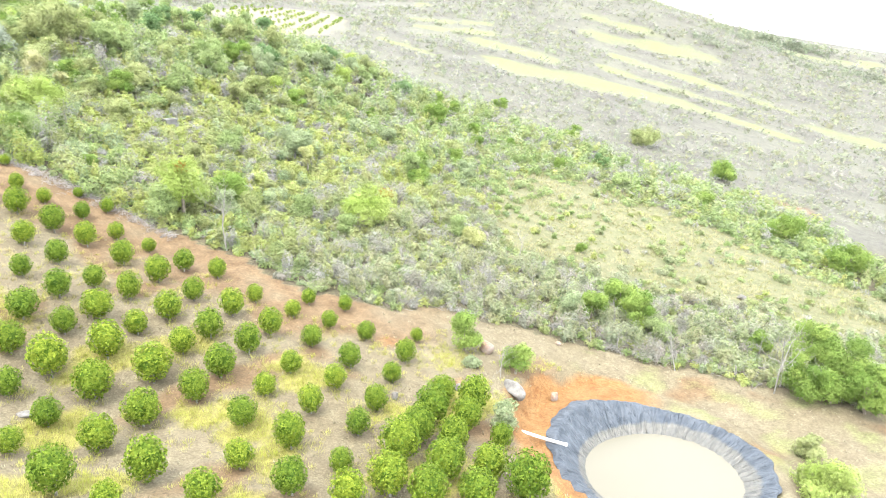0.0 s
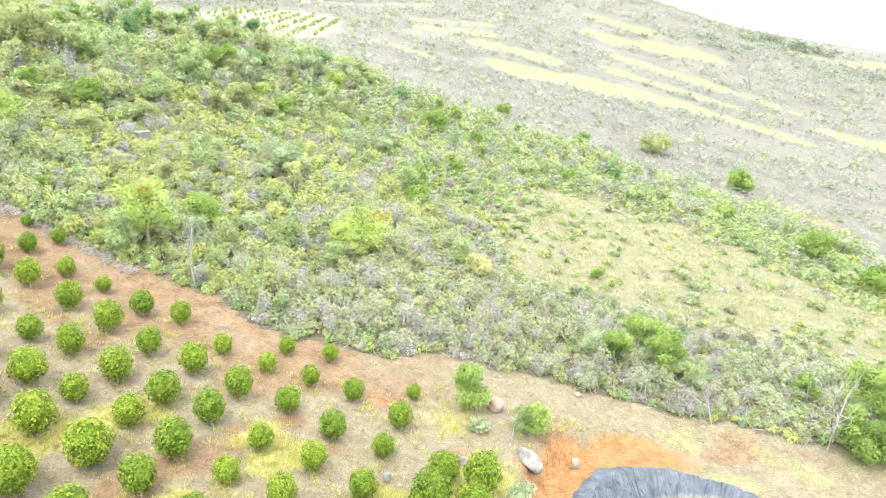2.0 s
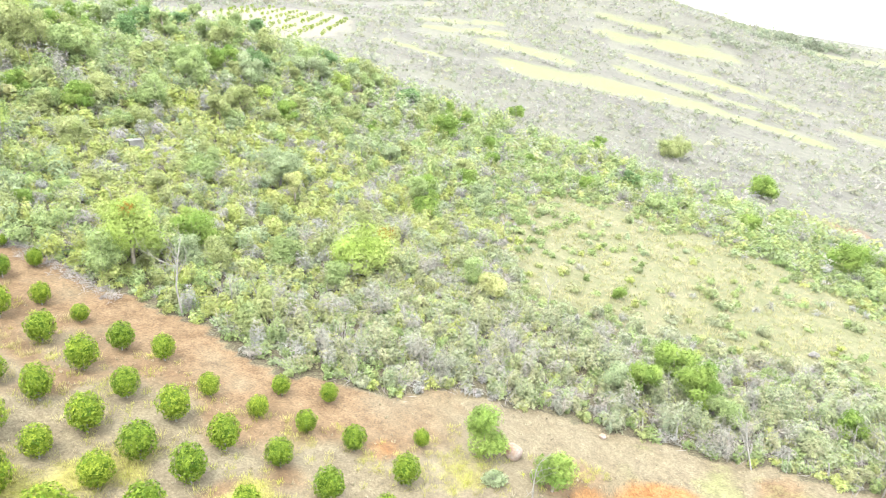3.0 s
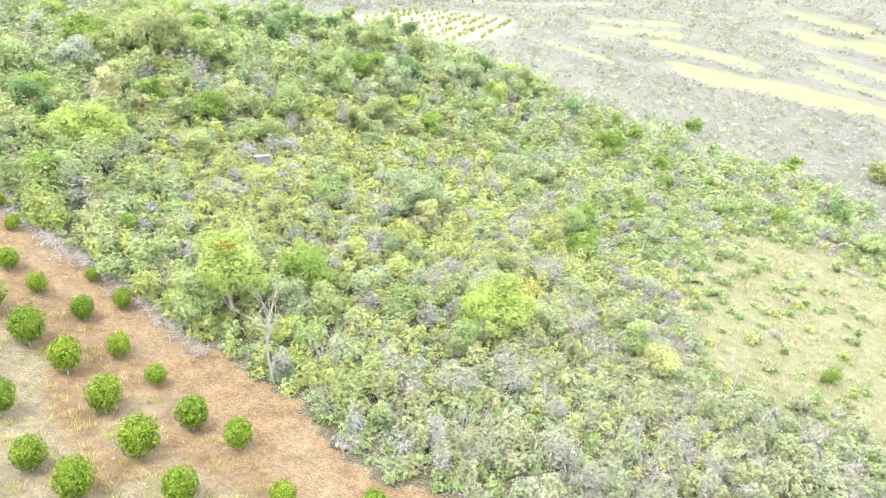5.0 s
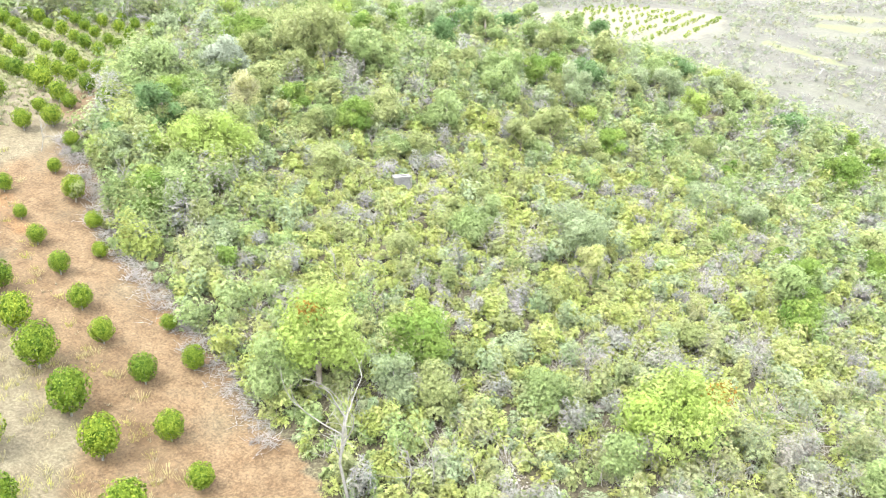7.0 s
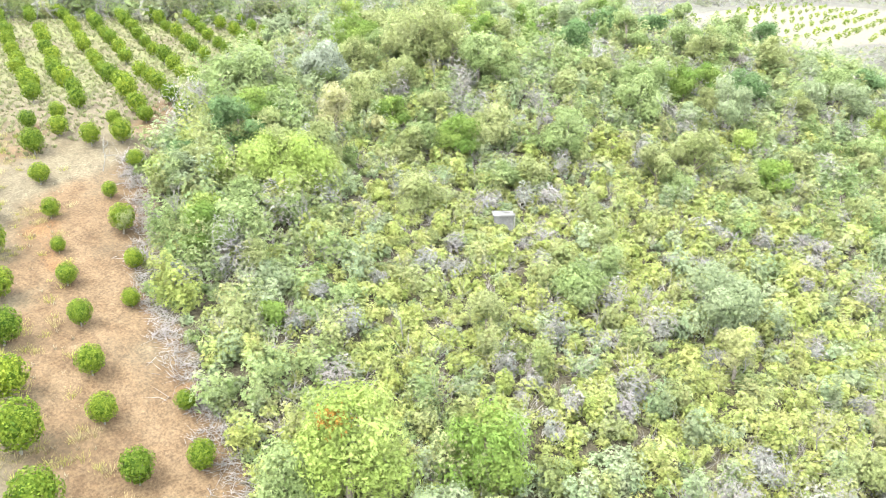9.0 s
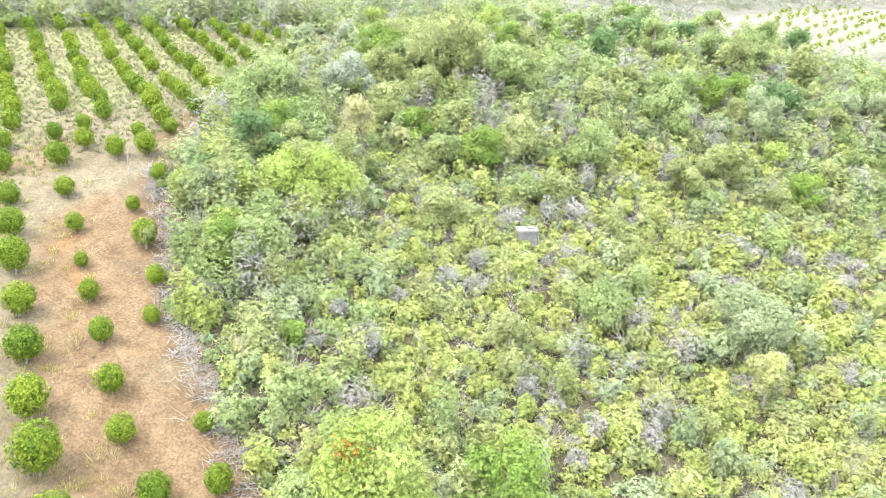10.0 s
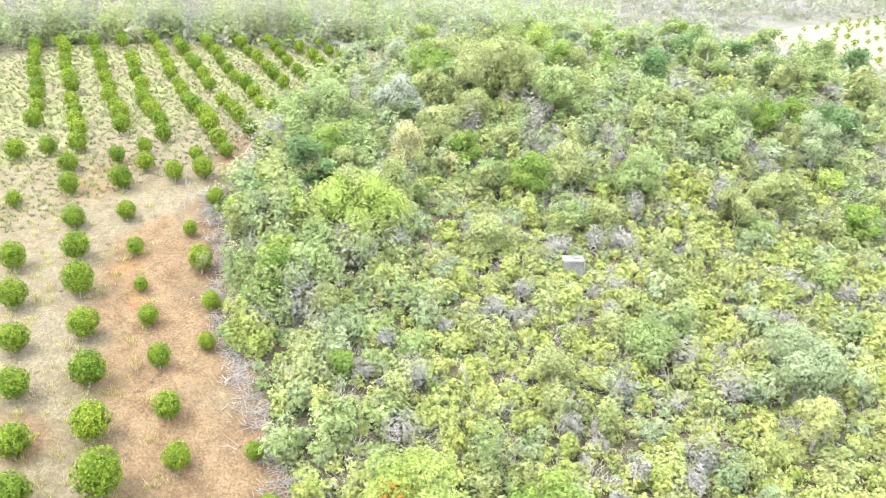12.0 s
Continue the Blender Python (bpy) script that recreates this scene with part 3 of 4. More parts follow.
BROADLEAF_TREES = [(-28.5, 68.0, 5.9, 7.4, "lime"), (-29.9, 65.6, 3.4, 5.0, "green"), (-25.4, 73.9, 5.0, 4.6, "leaf"), (-24.1, 69.3, 3.0, 4.2, "pale"), (-9.9, 77.6, 7.3, 5.5, "lime"), (-22.3, 94.5, 5.6, 6.0, "pale"), (-5.0, 102.3, 4.7, 2.6, "leaf"), (3.0, 78.7, 3.5, 3.7, "flower"), (-19.6, 90.8, 2.4, 4.6, "flower")]
WOOD_TREES = [(-57.6, 83.1, 4.4, 6.4, "deep"), (-51.8, 82.8, 8.8, 5.0, "lime"), (-40.9, 73.2, 2.1, 1.9, "leaf"), (-22.2, 97.2, 4.8, 3.3, "pale"), (-30.4, 90.0, 4.8, 3.3, "green"), (-64.9, 112.1, 9.6, 8.9, "olive"), (-60.0, 112.3, 5.6, 7.8, "olive"), (-64.5, 98.0, 5.2, 6.6, "silver"), (-56.2, 92.0, 3.4, 5.8, "cream"), (-55.2, 96.1, 2.2, 2.8, "cream"), (-55.9, 132.0, 5.9, 4.4, "deep")]
RIDGE_TREES = [(-54.3, 149.0, 5.0, 3.9, "deep"), (-47.4, 159.1, 6.3, 4.9, "green"), (-42.8, 160.1, 5.4, 4.8, "deep"), (-45.2, 125.6, 4.9, 3.9, "green"), (-77.7, 118.3, 8.8, 6.0, "olive"), (-68.0, 105.4, 6.3, 5.1, "olive"), (-68.3, 88.8, 4.9, 4.4, "green"), (-87.0, 116.5, 3.5, 4.9, "silver"), (-65.9, 145.1, 4.8, 4.7, "green"), (-70.6, 140.8, 5.7, 3.8, "olive"), (-55.0, 76.0, 3.1, 4.3, "pale"), (-44.9, 90.3, 5.3, 3.3, "olive"), (-42.7, 99.0, 3.8, 2.5, "green"), (-32.9, 110.7, 4.4, 2.7, "green")]
VALLEY_TREES = [(19.9, 71.6, 4.7, 4.5, "leaf"), (15.8, 66.8, 3.8, 4.3, "leaf"), (21.2, 67.2, 4.6, 5.0, "leaf"), (13.3, 66.4, 3.2, 3.5, "pale"), (22.6, 65.1, 3.8, 3.2, "green"), (39.2, 65.1, 5.7, 5.9, "leaf"), (35.3, 58.2, 5.0, 5.1, "leaf"), (41.1, 61.6, 6.4, 6.7, "leaf"), (40.9, 56.8, 6.0, 6.3, "leaf"), (38.1, 58.0, 4.7, 3.5, "leaf"), (34.2, 66.4, 3.1, 3.2, "leaf")]
FIELD_BUSHES = [(-4.9, 98.4, 4.0, 2.8, "leaf"), (29.9, 139.3, 4.1, 3.9, "deep"), (20.5, 130.3, 3.0, 3.2, "leaf"), (11.6, 137.5, 2.5, 2.4, "leaf"), (31.9, 128.2, 3.8, 3.8, "green"), (48.5, 129.3, 4.5, 4.1, "leaf"), (63.1, 162.1, 8.2, 5.1, "leaf"), (59.0, 116.9, 7.7, 5.4, "leaf"), (62.8, 103.6, 7.9, 5.4, "leaf"), (50.2, 183.5, 9.4, 5.9, "olive"), (17.9, 87.3, 1.7, 1.6, "leaf"), (28.6, 168.0, 4.9, 3.4, "leaf"), (-3.7, 138.9, 5.9, 4.7, "leaf"), (-11.3, 153.8, 6.2, 3.9, "deep"), (-28.6, 157.2, 6.0, 3.7, "deep"), (11.5, 179.6, 4.3, 3.6, "leaf")]
TRACK_BUSHES = [(1.8, 53.4, 3.5, 4.0, "leaf"), (6.3, 51.5, 3.0, 3.7, "leaf"), (31.2, 47.2, 3.0, 2.2, "olive"), (29.5, 41.1, 5.6, 3.6, "lime"), (5.0, 41.7, 2.6, 2.7, "pale"), (2.4, 50.4, 1.8, 1.1, "pale"), (-47.1, 67.9, 1.0, 1.0, "olive"), (-53.6, 70.9, 1.6, 2.0, "olive")]
DEAD_TREES = [(-22.3, 62.5, 7.0), (-47.3, 81.4, 3.2), (-51.7, 73.7, 2.6), (-40.8, 69.8, 2.3), (-47.3, 110.9, 3.6), (-59.9, 111.9, 3.4), (-29.3, 116.4, 3.4), (-12.0, 98.1, 2.6), (-14.3, 89.4, 2.4), (3.8, 125.0, 3.2), (8.9, 80.8, 4.1), (-52.0, 73.9, 3.2), (-47.1, 80.5, 2.6), (-38.1, 99.6, 2.2), (-28.7, 116.5, 3.4), (-46.5, 109.2, 4.3)]
MORE_DEAD_TREES = [(-59.1, 108.1, 3.5), (-19.7, 91.2, 2.9), (32.7, 58.5, 6.8), (35.2, 62.3, 5.9), (23.3, 60.2, 5.4), (1.6, 63.2, 3.1), (-1.9, 62.3, 2.5), (-28.9, 115.9, 3.3), (-15.0, 112.0, 3.2), (4.9, 50.2, 2.9), (-20.5, 64.8, 3.5), (-31.5, 83.2, 2.1), (-27.8, 88.5, 2.5), (-43.8, 73.5, 2.2), (-38.0, 74.3, 2.4), (-34.7, 78.1, 2.4), (-60.8, 73.2, 2.4)]
seed = 0
for stand in (BROADLEAF_TREES, WOOD_TREES, RIDGE_TREES, VALLEY_TREES, FIELD_BUSHES, TRACK_BUSHES):
    for x, y, width, height, colour in stand:
        seed += 1
        wild_tree(x, y, width, height, colour, seed)
# the wood beside the upper orchard
for k in range(45):
    y = rng.uniform(74, 92) if k < 14 else rng.uniform(112, 152)
    x = float(np.interp(y, UPPER_Y, UPPER_X)) + (rng.uniform(3, 14) if k < 14 else rng.uniform(4, 34))
    big = rng.uniform(2.6, 4.2) if k < 14 else rng.uniform(3.2, 6.2)
    wild_tree(round(x, 1), round(y, 1), big, big * rng.uniform(0.75, 1.15), str(rng.choice(["olive", "green", "leaf", "lime", "pale", "deep"], p=[0.3, 0.26, 0.14, 0.1, 0.14, 0.06])), 200 + k)

# taller bushes and young trees that stand out of the scrub, thicker towards the wood
planted = 0
while planted < 170:
    x, y = rng.uniform(-92, 6), rng.uniform(64, 158)
    orchard, upper, field, low = (bool(q) if i < 3 else float(q) for i, q in enumerate(zones(np.array(x), np.array(y))))
    thick = 0.16 + 0.84 * float(smooth(-24, -58, x - 0.45 * (y - 84)))
    if orchard or field or low > -2.5 or rng.uniform() > thick or math.hypot(x + 39.4, y - 94.2) < 6:
        continue
    big = rng.uniform(1.8, 3.3) * (1 + 0.45 * float(smooth(0.5, 1.0, thick)))
    wild_tree(round(x, 1), round(y, 1), big * 1.08, big * rng.uniform(0.95, 1.4), str(rng.choice(["olive", "green", "leaf", "lime", "pale", "deep"], p=[0.3, 0.28, 0.14, 0.08, 0.16, 0.04])), 400 + planted)
    planted += 1


# ---- bare pale trees ----
def limb(r, start, way, length, radius, depth, out):
    """A forking branch, added to out as tubes."""
    pts, p, d = [np.array(start)], np.array(start, float), np.array(way, float)
    for _ in range(3):
        d = unit(d + r.normal(scale=0.22, size=3) + (0, 0, 0.08))
        p = p + d * length / 3
        pts.append(p)
    out.append(tube(pts, [radius, radius * 0.8, radius * 0.6, radius * 0.4], 4))
    if depth:
        for k in range(3 if depth > 1 else 2):
            limb(r, pts[1 + k % 3], unit(d + r.normal(scale=0.75, size=3) + (0, 0, 0.1)), length * r.uniform(0.45, 0.65), radius * 0.5, depth - 1, out)


def bare_tree(x, y, height, seed):
    r = np.random.default_rng(3000 + seed)
    root = thing("bare_tree", pose(x, y, float(ground_z(x, y)), 0, 0, 0), "bare pale grey dead tree with forked branches", "tree", "bare dead trees")
    lean = unit(np.array((r.normal(scale=0.12), r.normal(scale=0.12), 1.0)))
    thick = 0.012 + 0.0105 * height
    top = lean * height * 0.75
    mid = top * 0.5 + np.array((r.normal(scale=0.05), r.normal(scale=0.05), 0)) * height
    mesh_object("trunk", *tube([(0, 0, -0.2), mid, top], [thick, thick * 0.8, thick * 0.5]), PALE_BARK, root)
    for k in range(7):
        out = []
        t = r.uniform(0.4, 1.0)
        limb(r, mid + (top - mid) * (2 * t - 1) if t > 0.5 else mid * 2 * t, unit(lean + r.normal(scale=0.8, size=3)), height * r.uniform(0.2, 0.42), thick * 0.5, 2, out)
        mesh_object("branch", *joined(out), PALE_BARK, root)
    return root


for k, (x, y, height) in enumerate(DEAD_TREES + MORE_DEAD_TREES):
    bare_tree(x, y, max(height, 2.2), k)
for k in range(22):
    x = rng.uniform(-22, 38)
    y = float(np.interp(x, EDGE_X, EDGE_Y)) + rng.uniform(1.5, 11)
    bare_tree(round(x, 1), round(y, 1), rng.uniform(2.2, 3.6), 60 + k)


# ---- scrub ----
def scatter(x0, x1, y0, y1, gap):
    nx, ny = int((x1 - x0) / gap), int((y1 - y0) / gap)
    gx, gy = np.meshgrid(np.arange(nx), np.arange(ny))
    x = x0 + (gx + rng.uniform(0, 1, gx.shape)) * gap
    y = y0 + (gy + rng.uniform(0, 1, gx.shape)) * gap
    return x.ravel(), y.ravel()


def build_scrub(name, x, y, radius, height, leaves, size, colour, twiggy, label):
    """Many bushes as one cover; every row gives one bush: leaf sprays over a few wide inner ones."""
    verts, tints = [], []
    z = ground_z(x, y)
    for i in range(len(x)):
        n = int(leaves[i])
        q = n + n // 4
        p, way, lobe = bush_points(rng, q)
        inner = np.arange(q) >= n
        p[inner] *= 0.62
        p = p * (radius[i], radius[i], height[i]) + (x[i], y[i], z[i] - 0.05)
        long, thin = (1.7, 0.34) if twiggy[i] else (1.15, 0.8)
        leaf = np.where(inner, 1.7, 1.0) * size[i]
        v, _ = leaf_sprays(p, unit(way + (0, 0, 0.25) + rng.normal(scale=0.36, size=(q, 3))), long * leaf * rng.uniform(0.7, 1.3, q), thin * leaf * rng.uniform(0.75, 1.25, q), rng)
        verts.append(v)
        shade = rng.uniform(0.74, 1.14, (9, 1)) * rng.uniform(0.95, 1.05, (9, 3))
        tints.append(np.repeat(colour[i] * shade[lobe], 3, 0))
    v = np.concatenate(verts)
    ob = mesh_object(name, v, np.arange(len(v)).reshape(-1, 3), LEAVES, tint=np.concatenate(tints))
    return tagged(ob, label, "shrubs", kind="stuff")


def scrub_colour(x, y, n, greyer=0.0):
    a, b = wave(x, y, 9.0, 2.5), wave(x, y, 3.5, 7.5)
    ferny = np.exp(-(((x + 24) / 26) ** 2 + ((y - 92) / 26) ** 2)) - 0.35
    pick = rng.uniform(size=n) + 0.25 * b + greyer + 0.06
    names = np.where(pick > 0.9, "grey", np.where(pick > 0.70, "olive", np.where(pick > 0.58, "pale", np.where(ferny + 0.35 * a + rng.normal(scale=0.25, size=n) > -0.05, "fern", "green"))))
    out = np.zeros((n, 3))
    for k, (lo, hi) in PALETTE.items():
        w = names == k
        t = rng.uniform(size=(w.sum(), 1))
        out[w] = np.array(lo) * (1 - t) + np.array(hi) * t
    return out, names


def scrub_cover():
    x, y = scatter(-140, 75, 54, 185, 1.75)
    orchard, upper, field, low = zones(x, y)
    d = np.hypot(x + 8, y - 45)
    jit = rng.normal(scale=3.0, size=(2, len(x)))
    field = inside(FIELD, x + jit[0], y + jit[1])
    keep = ~orchard & (~field | (rng.uniform(size=len(x)) < 0.06)) & (low < -0.5) & (rng.uniform(size=len(x)) < np.where(x > 8, 0.75, 0.9)) & (y + 0.35 * x < 172)
    keep &= rng.uniform(size=len(x)) < np.clip(80 / d, 0.4, 1)
    x, y, d = x[keep], y[keep], d[keep]
    n = len(x)
    colour, names = scrub_colour(x, y, n, 0.2 * smooth(-18, -6, x) * smooth(90, 74, y) + 0.1 * smooth(110, 150, y) - 0.5 * soft_field(x, y))
    dry = (0.5 * smooth(-22, -6, x) * smooth(100, 76, y) + 0.25 * soft_field(x, y))[:, None]
    colour = colour * (1 - dry) + dry * np.array((0.262, 0.262, 0.195))
    wood = smooth(0, 1, (np.interp(y, UPPER_Y, UPPER_X) + 26 - x) / 12) * (1 - 0.7 * smooth(84, 92, y) * smooth(122, 112, y))
    grow = np.clip(np.sqrt(d / 62), 1, 1.75)
    radius = (0.75 + 1.05 * rng.uniform(size=n) ** 1.5) * (1 + 0.3 * wood) * grow * np.where(names == "fern", 0.85, 1.0)
    within = soft_field(x, y)
    height = (1 - 0.55 * within) * (0.9 + 2.3 * rng.uniform(size=n) ** 1.8) * (1 + 0.8 * wood) * grow * np.where(names == "fern", 0.7, 1.0)
    height *= np.where(np.hypot(x + 38.4, y - 92.9) < 3.0, 0.45, 1.0)
    leaves = np.clip(400 * (45 / d) ** 1.8, 30, 420)
    size = np.clip(0.26 * (d / 45) ** 0.8, 0.24, 0.62)
    build_scrub("scrub", x, y, radius, height, leaves, size, colour, names == "grey", "dense yellow-green and grey scrub covering the slope")


scrub_cover()


def low_ferns():
    """Bracken and low shrubs that close the ground between the bushes."""
    x, y = scatter(-75, 62, 54, 140, 1.0)
    orchard, upper, field, low = zones(x, y)
    d = np.hypot(x + 8, y - 45)
    keep = ~orchard & (low < -0.1) & (rng.uniform(size=len(x)) > 0.93 * soft_field(x, y)) & (rng.uniform(size=len(x)) < np.clip(64 / d, 0.35, 1.0))
    x, y, d = x[keep], y[keep], d[keep]
    n = len(x)
    colour, names = scrub_colour(x, y, n, -0.22 + 0.2 * (x > -8))
    grow = np.clip(d / 60, 1, 1.7)
    radius, height = rng.uniform(0.45, 0.85, n) * grow, rng.uniform(0.45, 1.15, n) * grow
    build_scrub("low_ferns", x, y, radius, height, np.clip(95 * (45 / d) ** 1.7, 14, 95), np.clip(0.25 * (d / 45) ** 0.8, 0.23, 0.55), colour, names == "grey", "yellow-green bracken and low shrubs between the bushes")


low_ferns()


def back_wood():
    """The grey-green wood behind the upper orchard, too dense to count."""
    y = rng.uniform(40, 150, 330)
    x = np.where(y < 122, np.interp(y, BACK_Y, BACK_X) - 1.5 - 42 * rng.uniform(size=330) ** 1.3, rng.uniform(-150, -82, 330))
    n = len(x)
    colour, names = scrub_colour(x, y, n, 0.25)
    colour = 0.7 * colour + 0.3 * np.array((0.16, 0.18, 0.145))
    radius = rng.uniform(1.7, 3.4, n)
    build_scrub("back_wood", x, y, radius, radius * rng.uniform(1.4, 2.3, n) + 2.2, np.full(n, 300), np.full(n, 0.42), colour, names == "grey", "grey-green wood of mixed trees behind the orchard")


back_wood()


def far_scrub():
    """Bushes and trees of the far hillside, their colours paled to stand for haze."""
    t = rng.uniform(size=26000) ** 1.15
    bear = np.where(rng.uniform(size=26000) < 0.3, rng.uniform(-1.4, -0.38, 26000), rng.uniform(-0.42, 0.62, 26000))
    dist = np.where(bear < -0.4, 150 + 330 * t, 165 + 790 * t)
    x, y = dist * np.sin(bear), dist * np.cos(bear)
    wooded = sum(np.exp(-((x - a) / p) ** 2 - ((y - b) / q) ** 2) for a, b, p, q in FAR_WOODS)
    dark = sum(smooth(1.0, 0.4, along_strip(x, y, s)) for s in FAR_THICKETS)
    clump = 0.8 * wave(x, y, 26, 5.0) + 0.5 * wave(x, y, 70, 2.0) - 2.2 * pasture_share(x, y) + np.where(bear < -0.42, 0.9, 0.35) + 2 * wooded + dark
    rows = np.hypot((x + 66) * 2.5, (y - 272) * 0.72) < 62
    keep = (clump > -0.25 + 0.4 * rng.uniform(size=26000)) & ~rows & ((y + 0.35 * x > 160) | (x < -90))
    x, y, dist, wooded, dark = x[keep], y[keep], dist[keep], wooded[keep], dark[keep]
    n = len(x)
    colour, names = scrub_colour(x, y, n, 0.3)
    # distance haze put into the leaf colour: half way to pale grey
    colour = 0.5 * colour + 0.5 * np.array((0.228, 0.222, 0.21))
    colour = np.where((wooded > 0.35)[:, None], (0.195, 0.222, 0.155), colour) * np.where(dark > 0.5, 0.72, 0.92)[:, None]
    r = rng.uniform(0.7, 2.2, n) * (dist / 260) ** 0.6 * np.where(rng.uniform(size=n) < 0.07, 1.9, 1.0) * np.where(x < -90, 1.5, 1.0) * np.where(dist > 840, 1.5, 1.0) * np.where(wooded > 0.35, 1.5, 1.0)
    build_scrub("far_scrub", x, y, r, r * rng.uniform(0.7, 1.2, n), np.full(n, 11), 0.4 * r, colour, names == "grey", "sparse grey-green bushes on the far hillside, paled as by haze")


far_scrub()


def blades(name, x, y, height, per, colour_a, colour_b, label, width=0.05, wide=0.16):
    """Tufts of upright bent grass, one pointed blade each."""
    n = len(x)
    z = ground_z(x, y)
    k = np.repeat(np.arange(n), per)
    a = rng.uniform(0, 2 * np.pi, n * per)
    spread = rng.uniform(0.02, wide, n * per) * (0.5 + height[k])
    base = np.stack([x[k] + np.cos(a) * spread, y[k] + np.sin(a) * spread, z[k] - 0.03], 1)
    out = np.stack([np.cos(a), np.sin(a), 0 * a], 1)
    side = np.stack([-np.sin(a), np.cos(a), 0 * a], 1) * width
    h = (height[k] * rng.uniform(0.6, 1.1, n * per))[:, None]
    tip = base + out * h * 0.6 + (0, 0, 1) * h
    v = np.stack([base - side, tip, base + side], 1).reshape(-1, 3)
    t = np.repeat(rng.uniform(size=n)[k], 3)[:, None]
    tint = np.array(colour_a) * (1 - t) + np.array(colour_b) * t
    ob = mesh_object(name, v, np.arange(len(v)).reshape(-1, 3), BLADES, tint=tint)
    return tagged(ob, label, "grass", kind="stuff")


def grasses():
    x, y = scatter(-80, 16, 16, 74, 0.5)
    orchard, upper, field, low = zones(x, y)
    lush = smooth(-0.05, 0.5, wave(x, y, 3.2, 1.5)) * smooth(62, 42, y - 0.2 * x) * 0.95 + 0.13
    keep = orchard & (rng.uniform(size=len(x)) < lush) & (np.hypot(x - POND[0], y - POND[1]) > 13) & (low > 5)
    x, y = x[keep], y[keep]
    blades("yellow_grass", x, y, rng.uniform(0.15, 0.42, len(x)), 48, (0.275, 0.300, 0.058), (0.370, 0.355, 0.120), "tufts of yellow-green grass between the citrus trees", 0.012, 0.55)
    x, y = scatter(-80, 40, 16, 74, 0.75)
    orchard, upper, field, low = zones(x, y)
    keep = orchard & (rng.uniform(size=len(x)) < 0.30) & (np.hypot(x - POND[0], y - POND[1]) > 12) & ((low > 5.5) | (x > -6))
    x, y = x[keep], y[keep]
    blades("dry_grass", x, y, rng.uniform(0.10, 0.28, len(x)), 11, (0.216, 0.184, 0.135), (0.313, 0.292, 0.205), "dry straw-coloured grass on the orchard soil", 0.022)
    x, y = scatter(-70, -24, 40, 76, 0.8)
    orchard, upper, field, low = zones(x, y)
    keep = orchard & (rng.uniform(size=len(x)) < 0.45 * smooth(-0.1, 0.5, wave(x, y, 2.6, 8.5))) & (low > 5)
    x, y = x[keep], y[keep]
    blades("straw_tufts", x, y, rng.uniform(0.25, 0.55, len(x)), 50, (0.30, 0.27, 0.12), (0.36, 0.32, 0.17), "pale straw-yellow grass tufts among the citrus trees", 0.012, 0.45)
    x, y = scatter(0, 80, 66, 130, 0.6)
    orchard, upper, field, low = zones(x, y)
    keep = field & (rng.uniform(size=len(x)) < 0.25 + 0.5 * smooth(-0.2, 0.6, wave(x, y, 3.5, 6.0)))
    x, y = x[keep], y[keep]
    blades("field_grass", x, y, rng.uniform(0.2, 0.6, len(x)) * (1 + 0.4 * wave(x, y, 4, 3)), 16, (0.225, 0.240, 0.105), (0.345, 0.318, 0.205), "tall pale yellow-green grass of the open field", 0.03, 0.4)
    x, y = scatter(-128, -66, 60, 122, 0.62)
    orchard, upper, field, low = zones(x, y)
    keep = upper & (rng.uniform(size=len(x)) < 0.85)
    x, y = x[keep], y[keep]
    blades("orchard_grass", x, y, rng.uniform(0.2, 0.45, len(x)), 14, (0.170, 0.205, 0.085), (0.250, 0.245, 0.150), "green grass between the upper orchard rows", 0.05)


grasses()


def sticks(name, x, y, count, length, label, lift=0.5):
    """Thin grey twigs, three-sided, lying and standing at all angles."""
    n = len(x)
    k = np.repeat(np.arange(n), count)
    z = ground_z(x, y)
    m = len(k)
    way = unit(rng.normal(size=(m, 3)) * (1, 1, 0.6) + (0, 0, lift))
    ln = (length[k] * rng.uniform(0.4, 1.1, m))[:, None]
    base = np.stack([x[k], y[k], z[k]], 1) + rng.normal(size=(m, 3)) * (0.28, 0.28, 0.05) * length[k][:, None]
    a = unit(np.cross(way, rng.normal(size=(m, 3)))) * 0.018
    b = np.cross(way, a)
    tip = base + way * ln
    v = np.stack([base + a, base - 0.5 * a + b, base - 0.5 * a - b, tip], 1).reshape(-1, 3)
    o = 4 * np.arange(m)[:, None]
    f = (o[:, None, :] + np.array([(0, 1, 3), (1, 2, 3), (2, 0, 3)])[None]).reshape(-1, 3)
    return tagged(mesh_object(name, v, f, TWIG), label, "twigs", kind="stuff")


def dead_wood():
    x, y = scatter(-70, 45, 56, 140, 2.1)
    orchard, upper, field, low = zones(x, y)
    keep = ~orchard & ~field & (low < -0.5) & (wave(x, y, 4.5, 6.5) > 0.0 - 0.3 * (x > -6))
    x, y = x[keep], y[keep]
    sticks("bare_twigs", x, y, 26, rng.uniform(1.2, 2.4, len(x)), "bare pale grey twigs standing among the scrub", 0.9)
    x = rng.uniform(-62, -28, 520)
    y = np.interp(x, EDGE_X, EDGE_Y) + rng.normal(scale=0.55, size=520) - 0.1
    sticks("brushwood", x, y, 14, rng.uniform(0.5, 1.2, 520), "grey cut brushwood heaped along the orchard edge", 0.12)


